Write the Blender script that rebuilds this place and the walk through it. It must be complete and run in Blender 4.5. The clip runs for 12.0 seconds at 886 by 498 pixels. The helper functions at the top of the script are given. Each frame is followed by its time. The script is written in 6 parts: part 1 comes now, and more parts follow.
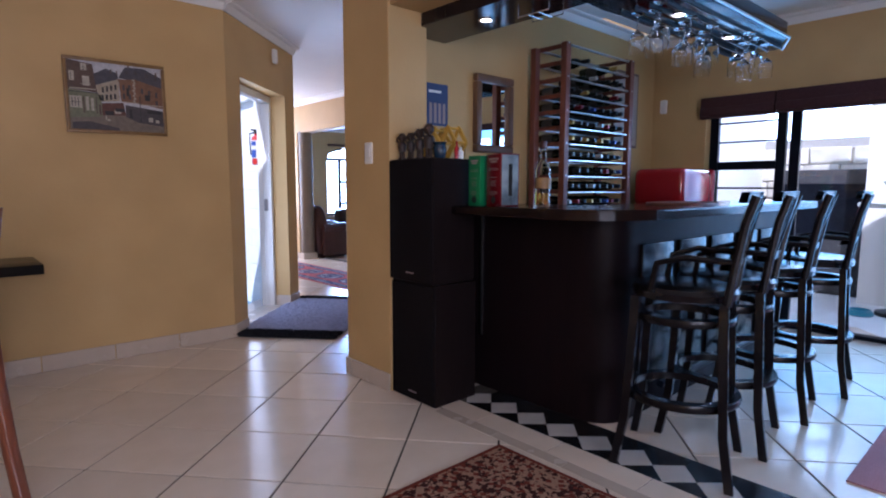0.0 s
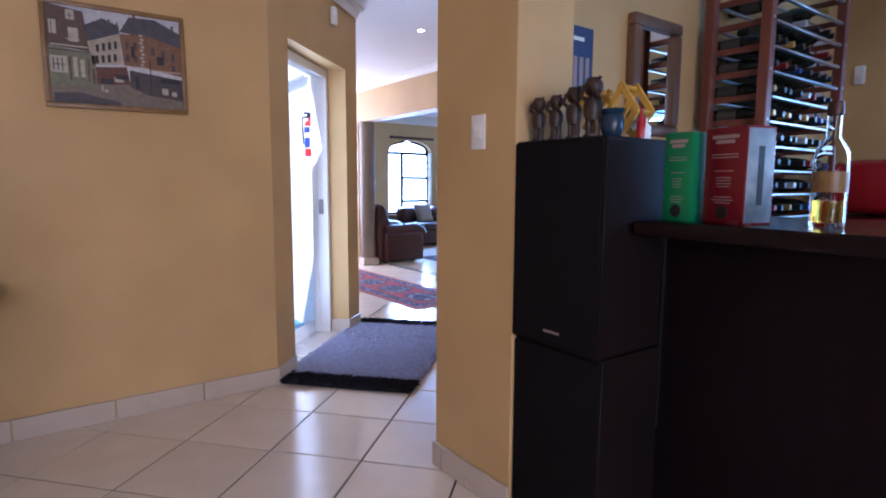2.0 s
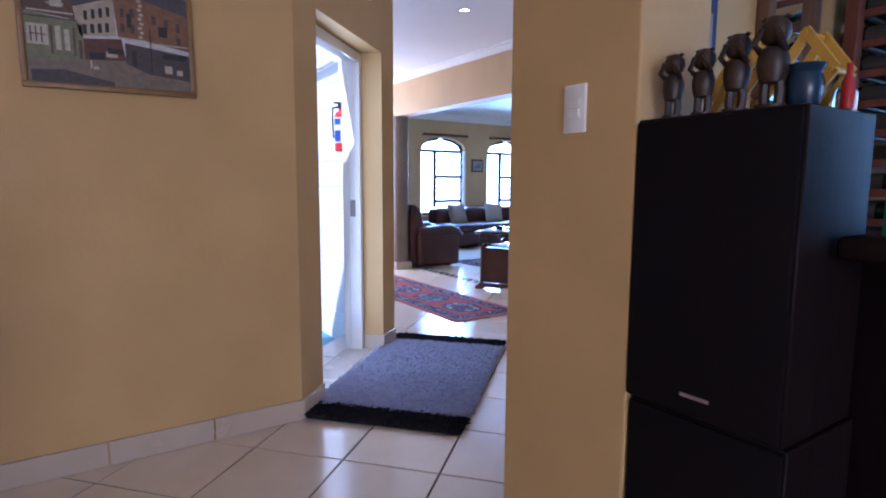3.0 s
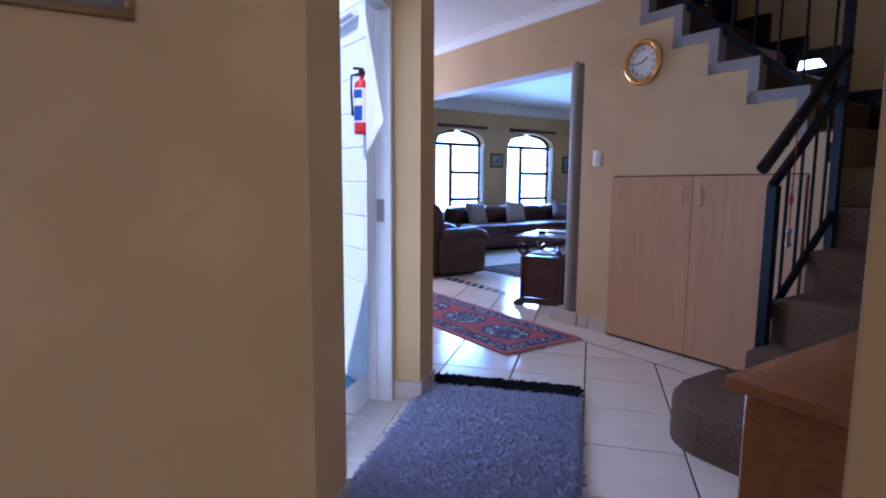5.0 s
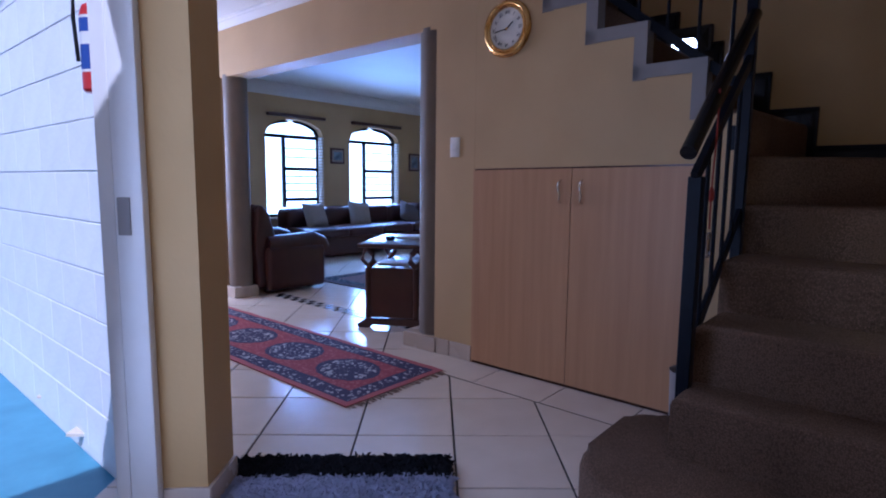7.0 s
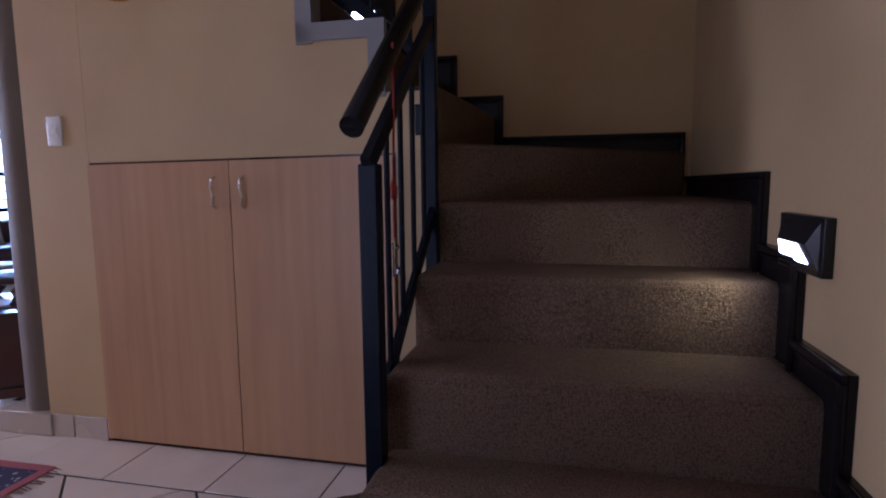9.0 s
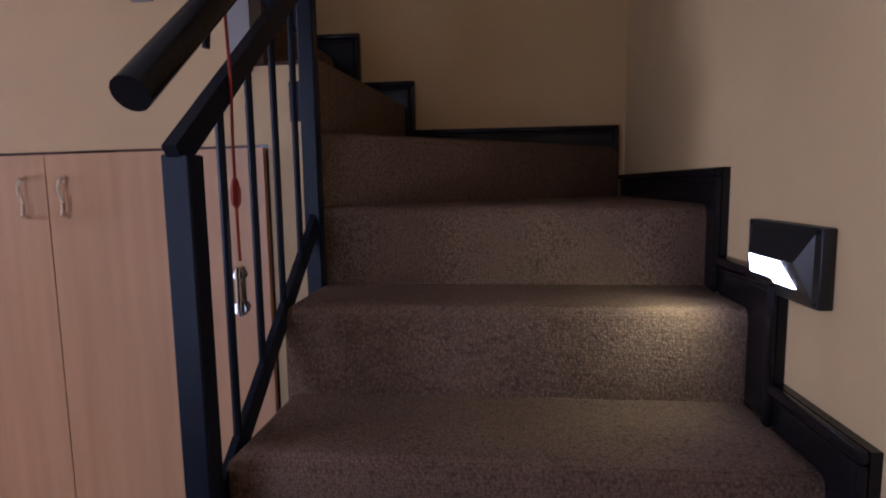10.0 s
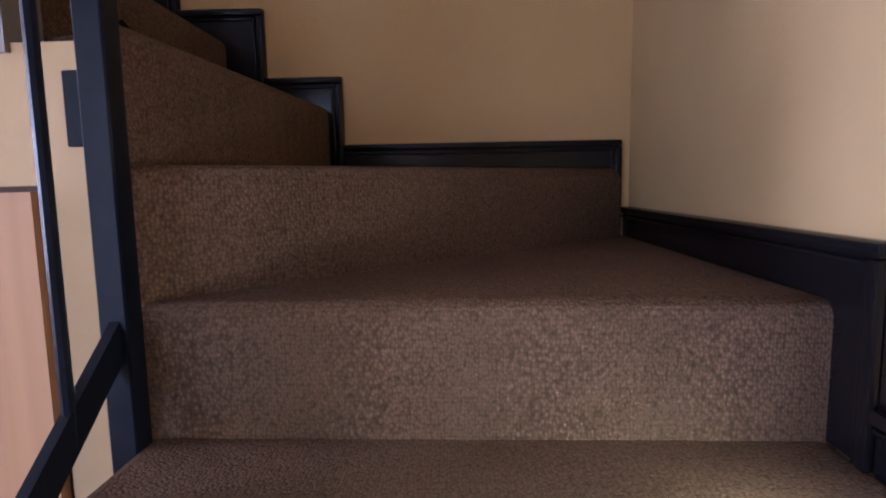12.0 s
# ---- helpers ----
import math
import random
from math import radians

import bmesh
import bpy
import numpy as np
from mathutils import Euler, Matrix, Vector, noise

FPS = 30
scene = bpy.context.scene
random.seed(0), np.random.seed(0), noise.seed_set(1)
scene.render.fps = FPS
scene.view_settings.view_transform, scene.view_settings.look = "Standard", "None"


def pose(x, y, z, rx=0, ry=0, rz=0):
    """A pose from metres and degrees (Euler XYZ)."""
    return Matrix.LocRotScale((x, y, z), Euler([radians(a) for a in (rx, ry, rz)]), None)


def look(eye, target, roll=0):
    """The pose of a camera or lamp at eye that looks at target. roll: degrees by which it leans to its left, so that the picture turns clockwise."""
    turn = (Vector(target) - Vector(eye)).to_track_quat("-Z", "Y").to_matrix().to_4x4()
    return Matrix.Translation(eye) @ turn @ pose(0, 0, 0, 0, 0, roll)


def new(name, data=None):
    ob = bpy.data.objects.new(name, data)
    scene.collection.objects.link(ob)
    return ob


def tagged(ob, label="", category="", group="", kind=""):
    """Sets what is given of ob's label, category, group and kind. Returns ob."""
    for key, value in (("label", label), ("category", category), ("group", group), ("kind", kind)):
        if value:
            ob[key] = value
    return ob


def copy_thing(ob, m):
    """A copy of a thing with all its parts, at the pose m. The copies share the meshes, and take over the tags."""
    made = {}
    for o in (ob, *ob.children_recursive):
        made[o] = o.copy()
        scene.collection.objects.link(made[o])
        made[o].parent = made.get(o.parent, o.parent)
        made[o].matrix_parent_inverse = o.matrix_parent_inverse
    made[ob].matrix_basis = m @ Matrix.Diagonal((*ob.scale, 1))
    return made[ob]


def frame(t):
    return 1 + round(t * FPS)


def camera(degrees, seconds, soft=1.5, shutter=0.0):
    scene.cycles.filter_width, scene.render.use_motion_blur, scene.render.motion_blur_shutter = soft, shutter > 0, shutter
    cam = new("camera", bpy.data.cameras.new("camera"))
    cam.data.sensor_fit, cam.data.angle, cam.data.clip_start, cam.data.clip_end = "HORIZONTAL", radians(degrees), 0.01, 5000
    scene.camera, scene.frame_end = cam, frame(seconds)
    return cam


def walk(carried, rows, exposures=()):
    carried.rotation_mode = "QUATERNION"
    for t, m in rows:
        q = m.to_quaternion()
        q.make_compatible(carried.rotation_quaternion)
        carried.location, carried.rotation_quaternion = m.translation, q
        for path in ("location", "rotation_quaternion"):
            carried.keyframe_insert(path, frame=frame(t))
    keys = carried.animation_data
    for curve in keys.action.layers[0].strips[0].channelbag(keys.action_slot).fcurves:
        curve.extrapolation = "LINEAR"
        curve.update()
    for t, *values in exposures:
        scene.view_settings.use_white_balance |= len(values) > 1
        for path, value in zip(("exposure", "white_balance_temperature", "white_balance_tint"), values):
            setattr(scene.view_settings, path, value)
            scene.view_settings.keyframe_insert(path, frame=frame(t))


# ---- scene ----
cam = camera(77.0, 12.0, soft=2.0)
PATH = [
    (0, (-0.245, 0.000, 1.127), (-0.343, 1.986, 0.909), 0.1),
    (0.5, (-0.344, 0.297, 1.140), (-0.468, 2.280, 0.918), 0.2),
    (1, (-0.416, 0.608, 1.146), (-0.578, 2.589, 0.919), 0.3),
    (1.5, (-0.522, 0.883, 1.136), (-0.755, 2.856, 0.904), 0.2),
    (2, (-0.643, 1.148, 1.141), (-0.934, 3.113, 0.908), 0.3),
    (2.5, (-0.753, 1.403, 1.129), (-1.088, 3.361, 0.897), 0.3),
    (3, (-0.856, 1.649, 1.133), (-1.243, 3.597, 0.898), 0.3),
    (3.5, (-0.996, 1.892, 1.140), (-1.411, 3.834, 0.899), 0.5),
    (5.5, (-1.379, 2.796, 1.102), (-1.722, 4.751, 0.855), 0.3),
    (6, (-1.383, 3.037, 1.097), (-1.613, 5.008, 0.849), 0.3),
    (6.5, (-1.386, 3.261, 1.085), (-1.437, 5.246, 0.843), 0.5),
    (8.5, (-1.095, 3.973, 1.053), (-0.242, 5.769, 0.834), -0.2),
    (9, (-0.945, 4.069, 1.051), (0.118, 5.748, 0.823), -0.6),
    (9.5, (-0.776, 4.187, 1.046), (0.399, 5.789, 0.817), -0.8),
    (10, (-0.637, 4.333, 1.049), (0.620, 5.871, 0.821), -0.9),
    (10.5, (-0.516, 4.483, 1.068), (0.810, 5.963, 0.837), -1.1),
    (11, (-0.357, 4.621, 1.098), (1.000, 6.072, 0.873), -1.1),
    (11.5, (-0.238, 4.733, 1.127), (1.122, 6.181, 0.898), -1.0),
    (12, (-0.178, 4.796, 1.157), (1.186, 6.240, 0.925), -1.0),
]
EXPOSURES = [(0, 0.2, 5150, 25), (1.0, 0.5, 5150, 26), (2.0, 0.62, 5000, 26), (2.5, 0.55, 4900, 26), (3.5, 0.2, 4750, 25), (5.5, -0.25, 4650, 29), (6.5, -0.55, 4650, 31),
             (8.5, -0.7, 4800, 33), (9.0, -0.45, 5100, 36), (9.5, -0.12, 5250, 34), (10.5, 0.6, 5250, 31), (12, 1.42, 5200, 30)]
walk(cam, [(t, look(eye, target, roll)) for t, eye, target, roll in PATH], EXPOSURES)

# The house is laid out on two grids: the floor tiles run along x and y, most walls
# run along the diagonals u = (x + y) / sqrt 2 and w = (y - x) / sqrt 2.
R2 = math.sqrt(2)


def UW(u, w, z=0.0, turn=0.0):
    """A pose at u, w whose own x runs along u and y along w."""
    return pose((u - w) / R2, (u + w) / R2, z, 0, 0, 45 + turn)


def BW(u, w, z=0.0, turn=0.0):
    """The bar's own grid: u runs a little wider and w starts further on; the origin gives the whole frame."""
    if u == 0 and w == 0 and z == 0:
        return UW(0, 0) @ pose(-0.25, 0.09, 0) @ Matrix.Diagonal((1.06, 1, 1, 1))
    return UW(1.06 * u - 0.25, w + 0.09, z, turn)


# ---- world and lights ----
world = bpy.data.worlds.new("world")
scene.world = world
world.use_nodes = True
wn = world.node_tree
sky = wn.nodes.new("ShaderNodeTexSky")
sky.sky_type = "NISHITA"
sky.sun_disc = False
sky.sun_elevation = radians(50.9)
sky.sun_rotation = radians(190)
wn.links.new(sky.outputs["Color"], wn.nodes["Background"].inputs["Color"])
wn.nodes["Background"].inputs["Strength"].default_value = 0.15


def lamp(name, kind, m, power, colour=(1, 1, 1), size=1.0, size_y=1.0, angle=0.5, spread=180, cone=100):
    data = bpy.data.lights.new(name, kind)
    data.energy, data.color = power, colour
    if kind == "AREA":
        data.shape, data.size, data.size_y, data.spread = "RECTANGLE", size, size_y, radians(spread)
    elif kind == "SUN":
        data.angle = radians(angle)
    elif kind == "SPOT":
        data.spot_size, data.spot_blend, data.shadow_soft_size = radians(cone), 1.0, size
    else:
        data.shadow_soft_size = size
    ob = new(name, data)
    ob.matrix_world = m
    return ob


def uw_look(u, w, z, u2, w2, z2):
    return look(UW(u, w, z).translation, UW(u2, w2, z2).translation)


lamp("sun", "SUN", uw_look(0, 0, 15, 10, 7, 0), 5.0, (1, 0.95, 0.87))
lamp("daylight_patio_door", "AREA", uw_look(4.70, 0.2, 1.0, 0, 0.2, 0.7), 41, (0.26, 0.64, 1.0), 3.6, 1.6)
lamp("daylight_lounge_window", "AREA", uw_look(6.49, 10.53, 1.25, 6.3, 4, 0.2), 75, (0.36, 0.61, 1.0), 0.8, 1.2, spread=115)
lamp("daylight_lounge_window", "AREA", uw_look(8.07, 10.53, 1.25, 7.0, 4, 0.2), 75, (0.36, 0.61, 1.0), 0.9, 1.2, spread=115)
# added fill from an unseen, invented opening; it lights the picture wall
lamp("fill_dining_side", "AREA", uw_look(-0.9, -2.74, 1.2, -0.3, 4, 0.2), 96, (1.0, 0.94, 0.88), 2.4, 1.8)
lamp("daylight_passage_door", "AREA", look((-2.15, 4.68, 1.05), (0.5, 4.9, 0.9)), 10, (0.80, 0.90, 1.0), 0.7, 1.7)
# added fill at the unseen hall end, brightening ceiling and hall
lamp("fill_hall_end", "AREA", uw_look(3.25, 9.36, 1.35, 3.35, 4, 1.25), 72, (0.90, 0.93, 1.0), 1.1, 1.5)
# added fill high in the stairwell; there is no window behind it
lamp("fill_landing", "AREA", uw_look(4.5, 6.9, 3.5, 4.3, 3.4, 1.0), 4.5, (1.0, 0.92, 0.84), 0.7, 0.9)

lamp("step_light_glow", "SPOT", uw_look(3.68, 3.105, 0.865, 3.80, 3.32, 0.70), 2.0, (0.93, 1.0, 0.48), 0.04, cone=140)

# ---- materials ----


def mat(name, colour, rough=0.5, metal=0.0, second=None, scale=8.0, amount=0.5, detail=4.0, bump=0.0, bump_scale=60.0,
        stretch=None, coat=0.0, emit=None, power=0.0, transmission=0.0, ior=1.45, spec=0.5, blotch=0.0, vary=0.0, rough_vary=0.1):
    """A Principled material: two colours mixed by noise, blotches at a larger scale, grain as relief."""
    m = bpy.data.materials.new(name)
    m.use_nodes = True
    n, l = m.node_tree.nodes, m.node_tree.links
    p = n["Principled BSDF"]
    p.inputs["Base Color"].default_value = (*colour, 1)
    p.inputs["Roughness"].default_value = rough
    p.inputs["Metallic"].default_value = metal
    p.inputs["IOR"].default_value = ior
    p.inputs["Specular IOR Level"].default_value = spec
    p.inputs["Transmission Weight"].default_value = transmission
    p.inputs["Coat Weight"].default_value = coat
    p.inputs["Coat Roughness"].default_value = 0.1
    if emit:
        p.inputs["Emission Color"].default_value = (*emit, 1)
        p.inputs["Emission Strength"].default_value = power
    tc = n.new("ShaderNodeTexCoord")
    mp = n.new("ShaderNodeMapping")
    l.new(tc.outputs["Object"], mp.inputs["Vector"])
    if stretch:
        mp.inputs["Scale"].default_value = stretch
    last = None
    if second:
        t1 = n.new("ShaderNodeTexNoise")
        t1.inputs["Scale"].default_value = scale
        t1.inputs["Detail"].default_value = detail
        l.new(mp.outputs["Vector"], t1.inputs["Vector"])
        ramp = n.new("ShaderNodeMapRange")
        ramp.inputs["From Min"].default_value = 0.5 - 0.5 * amount
        ramp.inputs["From Max"].default_value = 0.5 + 0.5 * amount
        l.new(t1.outputs["Fac"], ramp.inputs["Value"])
        mix = n.new("ShaderNodeMix")
        mix.data_type = "RGBA"
        mix.inputs["A"].default_value = (*colour, 1)
        mix.inputs["B"].default_value = (*second, 1)
        l.new(ramp.outputs["Result"], mix.inputs["Factor"])
        last = mix.outputs["Result"]
        rr = n.new("ShaderNodeMapRange")
        rr.inputs["To Min"].default_value = max(0.02, rough - rough_vary)
        rr.inputs["To Max"].default_value = min(1.0, rough + rough_vary)
        l.new(t1.outputs["Fac"], rr.inputs["Value"])
        l.new(rr.outputs["Result"], p.inputs["Roughness"])
    if last and (blotch or vary):
        hv = n.new("ShaderNodeHueSaturation")
        l.new(last, hv.inputs["Color"])
        add = n.new("ShaderNodeMath")
        add.operation = "ADD"
        add.inputs[0].default_value = 1.0
        if blotch:
            t2 = n.new("ShaderNodeTexNoise")
            t2.inputs["Scale"].default_value = 1.3
            t2.inputs["Detail"].default_value = 2.0
            l.new(tc.outputs["Object"], t2.inputs["Vector"])
            br = n.new("ShaderNodeMapRange")
            br.inputs["From Min"].default_value, br.inputs["From Max"].default_value = 0.3, 0.7
            br.inputs["To Min"].default_value, br.inputs["To Max"].default_value = -blotch, blotch
            l.new(t2.outputs["Fac"], br.inputs["Value"])
            l.new(br.outputs["Result"], add.inputs[0])
            add.inputs[1].default_value = 1.0
        out = add.outputs[0]
        if vary:
            oi = n.new("ShaderNodeObjectInfo")
            vr = n.new("ShaderNodeMapRange")
            vr.inputs["To Min"].default_value, vr.inputs["To Max"].default_value = -vary, vary
            l.new(oi.outputs["Random"], vr.inputs["Value"])
            a2 = n.new("ShaderNodeMath")
            a2.operation = "ADD"
            l.new(vr.outputs["Result"], a2.inputs[0])
            if blotch:
                l.new(out, a2.inputs[1])
            else:
                a2.inputs[1].default_value = 1.0
            out = a2.outputs[0]
        l.new(out, hv.inputs["Value"])
        last = hv.outputs["Color"]
    if last:
        l.new(last, p.inputs["Base Color"])
    if bump:
        t3 = n.new("ShaderNodeTexNoise")
        t3.inputs["Scale"].default_value = bump_scale
        t3.inputs["Detail"].default_value = 3.0
        l.new(mp.outputs["Vector"], t3.inputs["Vector"])
        b = n.new("ShaderNodeBump")
        b.inputs["Strength"].default_value = min(1.0, bump)
        b.inputs["Distance"].default_value = 0.004
        l.new(t3.outputs["Fac"], b.inputs["Height"])
        l.new(b.outputs["Normal"], p.inputs["Normal"])
    return m


PAINT = mat("ochre_wall_paint", (0.555, 0.373, 0.158), 0.62, second=(0.505, 0.335, 0.137), scale=3.0, bump=0.25, bump_scale=45, blotch=0.07, spec=0.35)
CREAM = mat("cream_wall_paint", (0.56, 0.39, 0.195), 0.6, second=(0.51, 0.352, 0.172), scale=3.0, bump=0.25, bump_scale=45, blotch=0.07, spec=0.35)
CEIL = mat("white_ceiling_paint", (0.80, 0.79, 0.76), 0.7, second=(0.76, 0.75, 0.73), scale=2.0, bump=0.1, bump_scale=60)
TILE = mat("beige_glazed_tile", (0.78, 0.67, 0.55), 0.17, second=(0.70, 0.59, 0.47), scale=5.0, bump=0.12, bump_scale=9, vary=0.05, blotch=0.03, rough_vary=0.06)
SKIRT = mat("beige_skirting_tile", (0.56, 0.47, 0.38), 0.25, second=(0.50, 0.42, 0.34), scale=6.0, bump=0.08, vary=0.04)
GROUT = mat("dark_grout", (0.075, 0.062, 0.05), 0.85, second=(0.05, 0.042, 0.034), scale=30, bump=0.3)
WHITE = mat("white_enamel", (0.78, 0.77, 0.74), 0.35, second=(0.72, 0.70, 0.66), scale=6, bump=0.05)
PLASTIC = mat("white_plastic", (0.80, 0.79, 0.75), 0.3, second=(0.78, 0.76, 0.72), scale=20)
BLACKWOOD = mat("black_stained_wood", (0.007, 0.006, 0.007), 0.22, second=(0.010, 0.008, 0.009), scale=5, stretch=(1, 1, 9), bump=0.02, spec=0.28, rough_vary=0.08)
BARWOOD = mat("dark_bar_veneer", (0.007, 0.004, 0.005), 0.45, second=(0.011, 0.006, 0.007), scale=4, stretch=(6, 6, 0.5), bump=0.06, spec=0.1)
BARTOP = mat("polished_dark_bar_top", (0.010, 0.006, 0.006), 0.16, second=(0.015, 0.008, 0.007), scale=4, stretch=(1, 6, 1), coat=0.0, spec=0.14, rough_vary=0.05)
SPEAKER = mat("black_speaker_vinyl", (0.009, 0.006, 0.006), 0.5, second=(0.014, 0.009, 0.009), scale=7, stretch=(5, 5, 0.6), bump=0.08, spec=0.1)
GRILLE = mat("black_speaker_cloth", (0.007, 0.0055, 0.006), 0.9, second=(0.011, 0.009, 0.010), scale=300, bump=0.5, bump_scale=600, spec=0.08)
MAPLE = mat("pale_maple_veneer", (0.54, 0.305, 0.15), 0.42, second=(0.42, 0.225, 0.105), scale=3.2, stretch=(7, 7, 0.35), amount=0.55, bump=0.04, detail=6)
ORANGEWOOD = mat("varnished_orange_pine", (0.36, 0.13, 0.035), 0.3, second=(0.24, 0.08, 0.022), scale=4, stretch=(0.6, 8, 8), bump=0.05, coat=0.3)
REDWOOD = mat("reddish_rack_timber", (0.21, 0.065, 0.035), 0.5, second=(0.13, 0.040, 0.024), scale=4, stretch=(6, 6, 0.6), bump=0.12)
MAHOG = mat("dark_mahogany", (0.055, 0.020, 0.014), 0.3, second=(0.095, 0.035, 0.022), scale=4, stretch=(6, 1, 1), coat=0.3, bump=0.05)
STEEL = mat("brushed_steel", (0.62, 0.62, 0.62), 0.3, metal=1.0, second=(0.5, 0.5, 0.5), scale=30, stretch=(1, 12, 12))
CHROME = mat("satin_chrome", (0.7, 0.68, 0.65), 0.22, metal=1.0)
IRON = mat("black_painted_steel", (0.004, 0.005, 0.009), 0.36, second=(0.008, 0.010, 0.017), scale=20, bump=0.05, spec=0.15)
GREYTRIM = mat("grey_painted_plaster", (0.27, 0.25, 0.24), 0.6, second=(0.23, 0.21, 0.20), scale=5, bump=0.2)
TAUPE = mat("taupe_column_plaster", (0.20, 0.165, 0.13), 0.6, second=(0.17, 0.14, 0.11), scale=5, bump=0.2)
LEATHER = mat("oxblood_leather", (0.040, 0.011, 0.010), 0.4, second=(0.058, 0.017, 0.014), scale=6, bump=0.35, bump_scale=90)
LINEN = mat("pale_cushion_linen", (0.36, 0.30, 0.26), 0.9, second=(0.30, 0.25, 0.21), scale=40, bump=0.4, bump_scale=300)
GREYCLOTH = mat("grey_cushion_cloth", (0.16, 0.12, 0.11), 0.9, second=(0.12, 0.09, 0.08), scale=40, bump=0.4, bump_scale=300)
GLASS = mat("clear_glass", (1, 1, 1), 0.02, transmission=1.0, ior=1.45)
BOTTLEGLASS = mat("thin_bottle_glass", (0.95, 0.97, 0.96), 0.03, transmission=1.0, ior=1.12, spec=0.3)
MIRROR = mat("mirror_silver", (0.85, 0.86, 0.86), 0.02, metal=1.0)
GOLD = mat("gilt_metal", (0.75, 0.45, 0.14), 0.25, metal=1.0, second=(0.6, 0.34, 0.1), scale=15)
GILTWOOD = mat("dull_gilt_wood", (0.26, 0.15, 0.05), 0.4, second=(0.17, 0.09, 0.03), scale=20, bump=0.2)
BRICK = mat("whitewashed_brick", (0.86, 0.86, 0.85), 0.8, second=(0.80, 0.80, 0.79), scale=9, bump=0.5, bump_scale=40, vary=0.03)
BLUEFLOOR = mat("blue_green_floor_paint", (0.12, 0.34, 0.46), 0.5, second=(0.10, 0.28, 0.38), scale=6, bump=0.2)
RED_ENAMEL = mat("glossy_red_enamel", (0.40, 0.016, 0.020), 0.15, second=(0.36, 0.014, 0.018), scale=4, coat=0.5, rough_vary=0.03)
RED = mat("fire_red_paint", (0.50, 0.025, 0.02), 0.3)
BLACK = mat("black_plastic", (0.012, 0.012, 0.012), 0.35)
BLUE = mat("printed_blue", (0.03, 0.07, 0.30), 0.45)
BOXPRINT = mat("faded_carton_print", (0.30, 0.22, 0.21), 0.5)
LETTER = mat("printed_white", (0.75, 0.73, 0.70), 0.5)
STONE = mat("pale_garden_stone", (0.72, 0.69, 0.62), 0.85, second=(0.58, 0.54, 0.46), scale=7, bump=0.7, bump_scale=20, vary=0.12)
MORTAR = mat("grey_mortar", (0.42, 0.40, 0.37), 0.9, second=(0.35, 0.33, 0.3), scale=30, bump=0.4)
PATIO = mat("pale_patio_screed", (0.74, 0.76, 0.76), 0.5, second=(0.67, 0.69, 0.69), scale=5, bump=0.2)
RENDER_W = mat("white_exterior_render", (0.82, 0.82, 0.80), 0.8, second=(0.77, 0.77, 0.75), scale=4, bump=0.3)
BLIND = mat("plum_blind_fabric", (0.065, 0.022, 0.022), 0.85, second=(0.05, 0.017, 0.017), scale=60, bump=0.3, bump_scale=300)
LED = mat("led_panel", (0.9, 0.95, 1.0), 0.4, emit=(0.85, 0.94, 1.0), power=22)
BULB = mat("downlight_bulb", (1, 1, 1), 0.4, emit=(1.0, 0.9, 0.75), power=30)
GLOW = mat("overcast_glare", (1, 1, 1), 1.0, emit=(0.52, 0.77, 1.0), power=4.5)
GARNET = mat("garnet_cord", (0.30, 0.03, 0.015), 0.7)



def loop_carpet():
    """Rows of wool loops: cells give the yarn's tone, darker in the dips, and its relief."""
    m = mat("brown_loop_carpet", (0.1, 0.1, 0.1), 0.95, spec=0.1)
    n, l = m.node_tree.nodes, m.node_tree.links
    p = n["Principled BSDF"]
    tc = n.new("ShaderNodeTexCoord")
    mp = n.new("ShaderNodeMapping")
    mp.inputs["Scale"].default_value = (1, 1, 0.75)
    l.new(tc.outputs["Object"], mp.inputs["Vector"])
    vo = n.new("ShaderNodeTexVoronoi")
    vo.inputs["Scale"].default_value = 205
    vo.inputs["Randomness"].default_value = 0.7
    l.new(mp.outputs["Vector"], vo.inputs["Vector"])
    ramp = n.new("ShaderNodeValToRGB")
    ramp.color_ramp.elements[0].position, ramp.color_ramp.elements[0].color = 0.0, (0.192, 0.119, 0.075, 1)
    ramp.color_ramp.elements[1].position, ramp.color_ramp.elements[1].color = 1.0, (0.060, 0.038, 0.024, 1)
    l.new(vo.outputs["Distance"], ramp.inputs["Fac"])
    sep = n.new("ShaderNodeSeparateColor")
    l.new(vo.outputs["Color"], sep.inputs["Color"])
    big = n.new("ShaderNodeTexNoise")
    big.inputs["Scale"].default_value = 3.5
    big.inputs["Detail"].default_value = 5
    l.new(tc.outputs["Object"], big.inputs["Vector"])
    add = n.new("ShaderNodeMath")
    add.operation = "MULTIPLY_ADD"
    add.inputs[1].default_value, add.inputs[2].default_value = 0.35, 0.42
    l.new(sep.outputs["Red"], add.inputs[0])
    ad2 = n.new("ShaderNodeMath")
    ad2.operation = "MULTIPLY_ADD"
    ad2.inputs[1].default_value = 0.8
    l.new(big.outputs["Fac"], ad2.inputs[0])
    l.new(add.outputs[0], ad2.inputs[2])
    hv = n.new("ShaderNodeHueSaturation")
    l.new(ad2.outputs[0], hv.inputs["Value"])
    l.new(ramp.outputs["Color"], hv.inputs["Color"])
    l.new(hv.outputs["Color"], p.inputs["Base Color"])
    b = n.new("ShaderNodeBump")
    b.inputs["Strength"].default_value, b.inputs["Distance"].default_value = 0.6, 0.004
    b.invert = True
    l.new(vo.outputs["Distance"], b.inputs["Height"])
    l.new(b.outputs["Normal"], p.inputs["Normal"])
    return m


CARPET = loop_carpet()

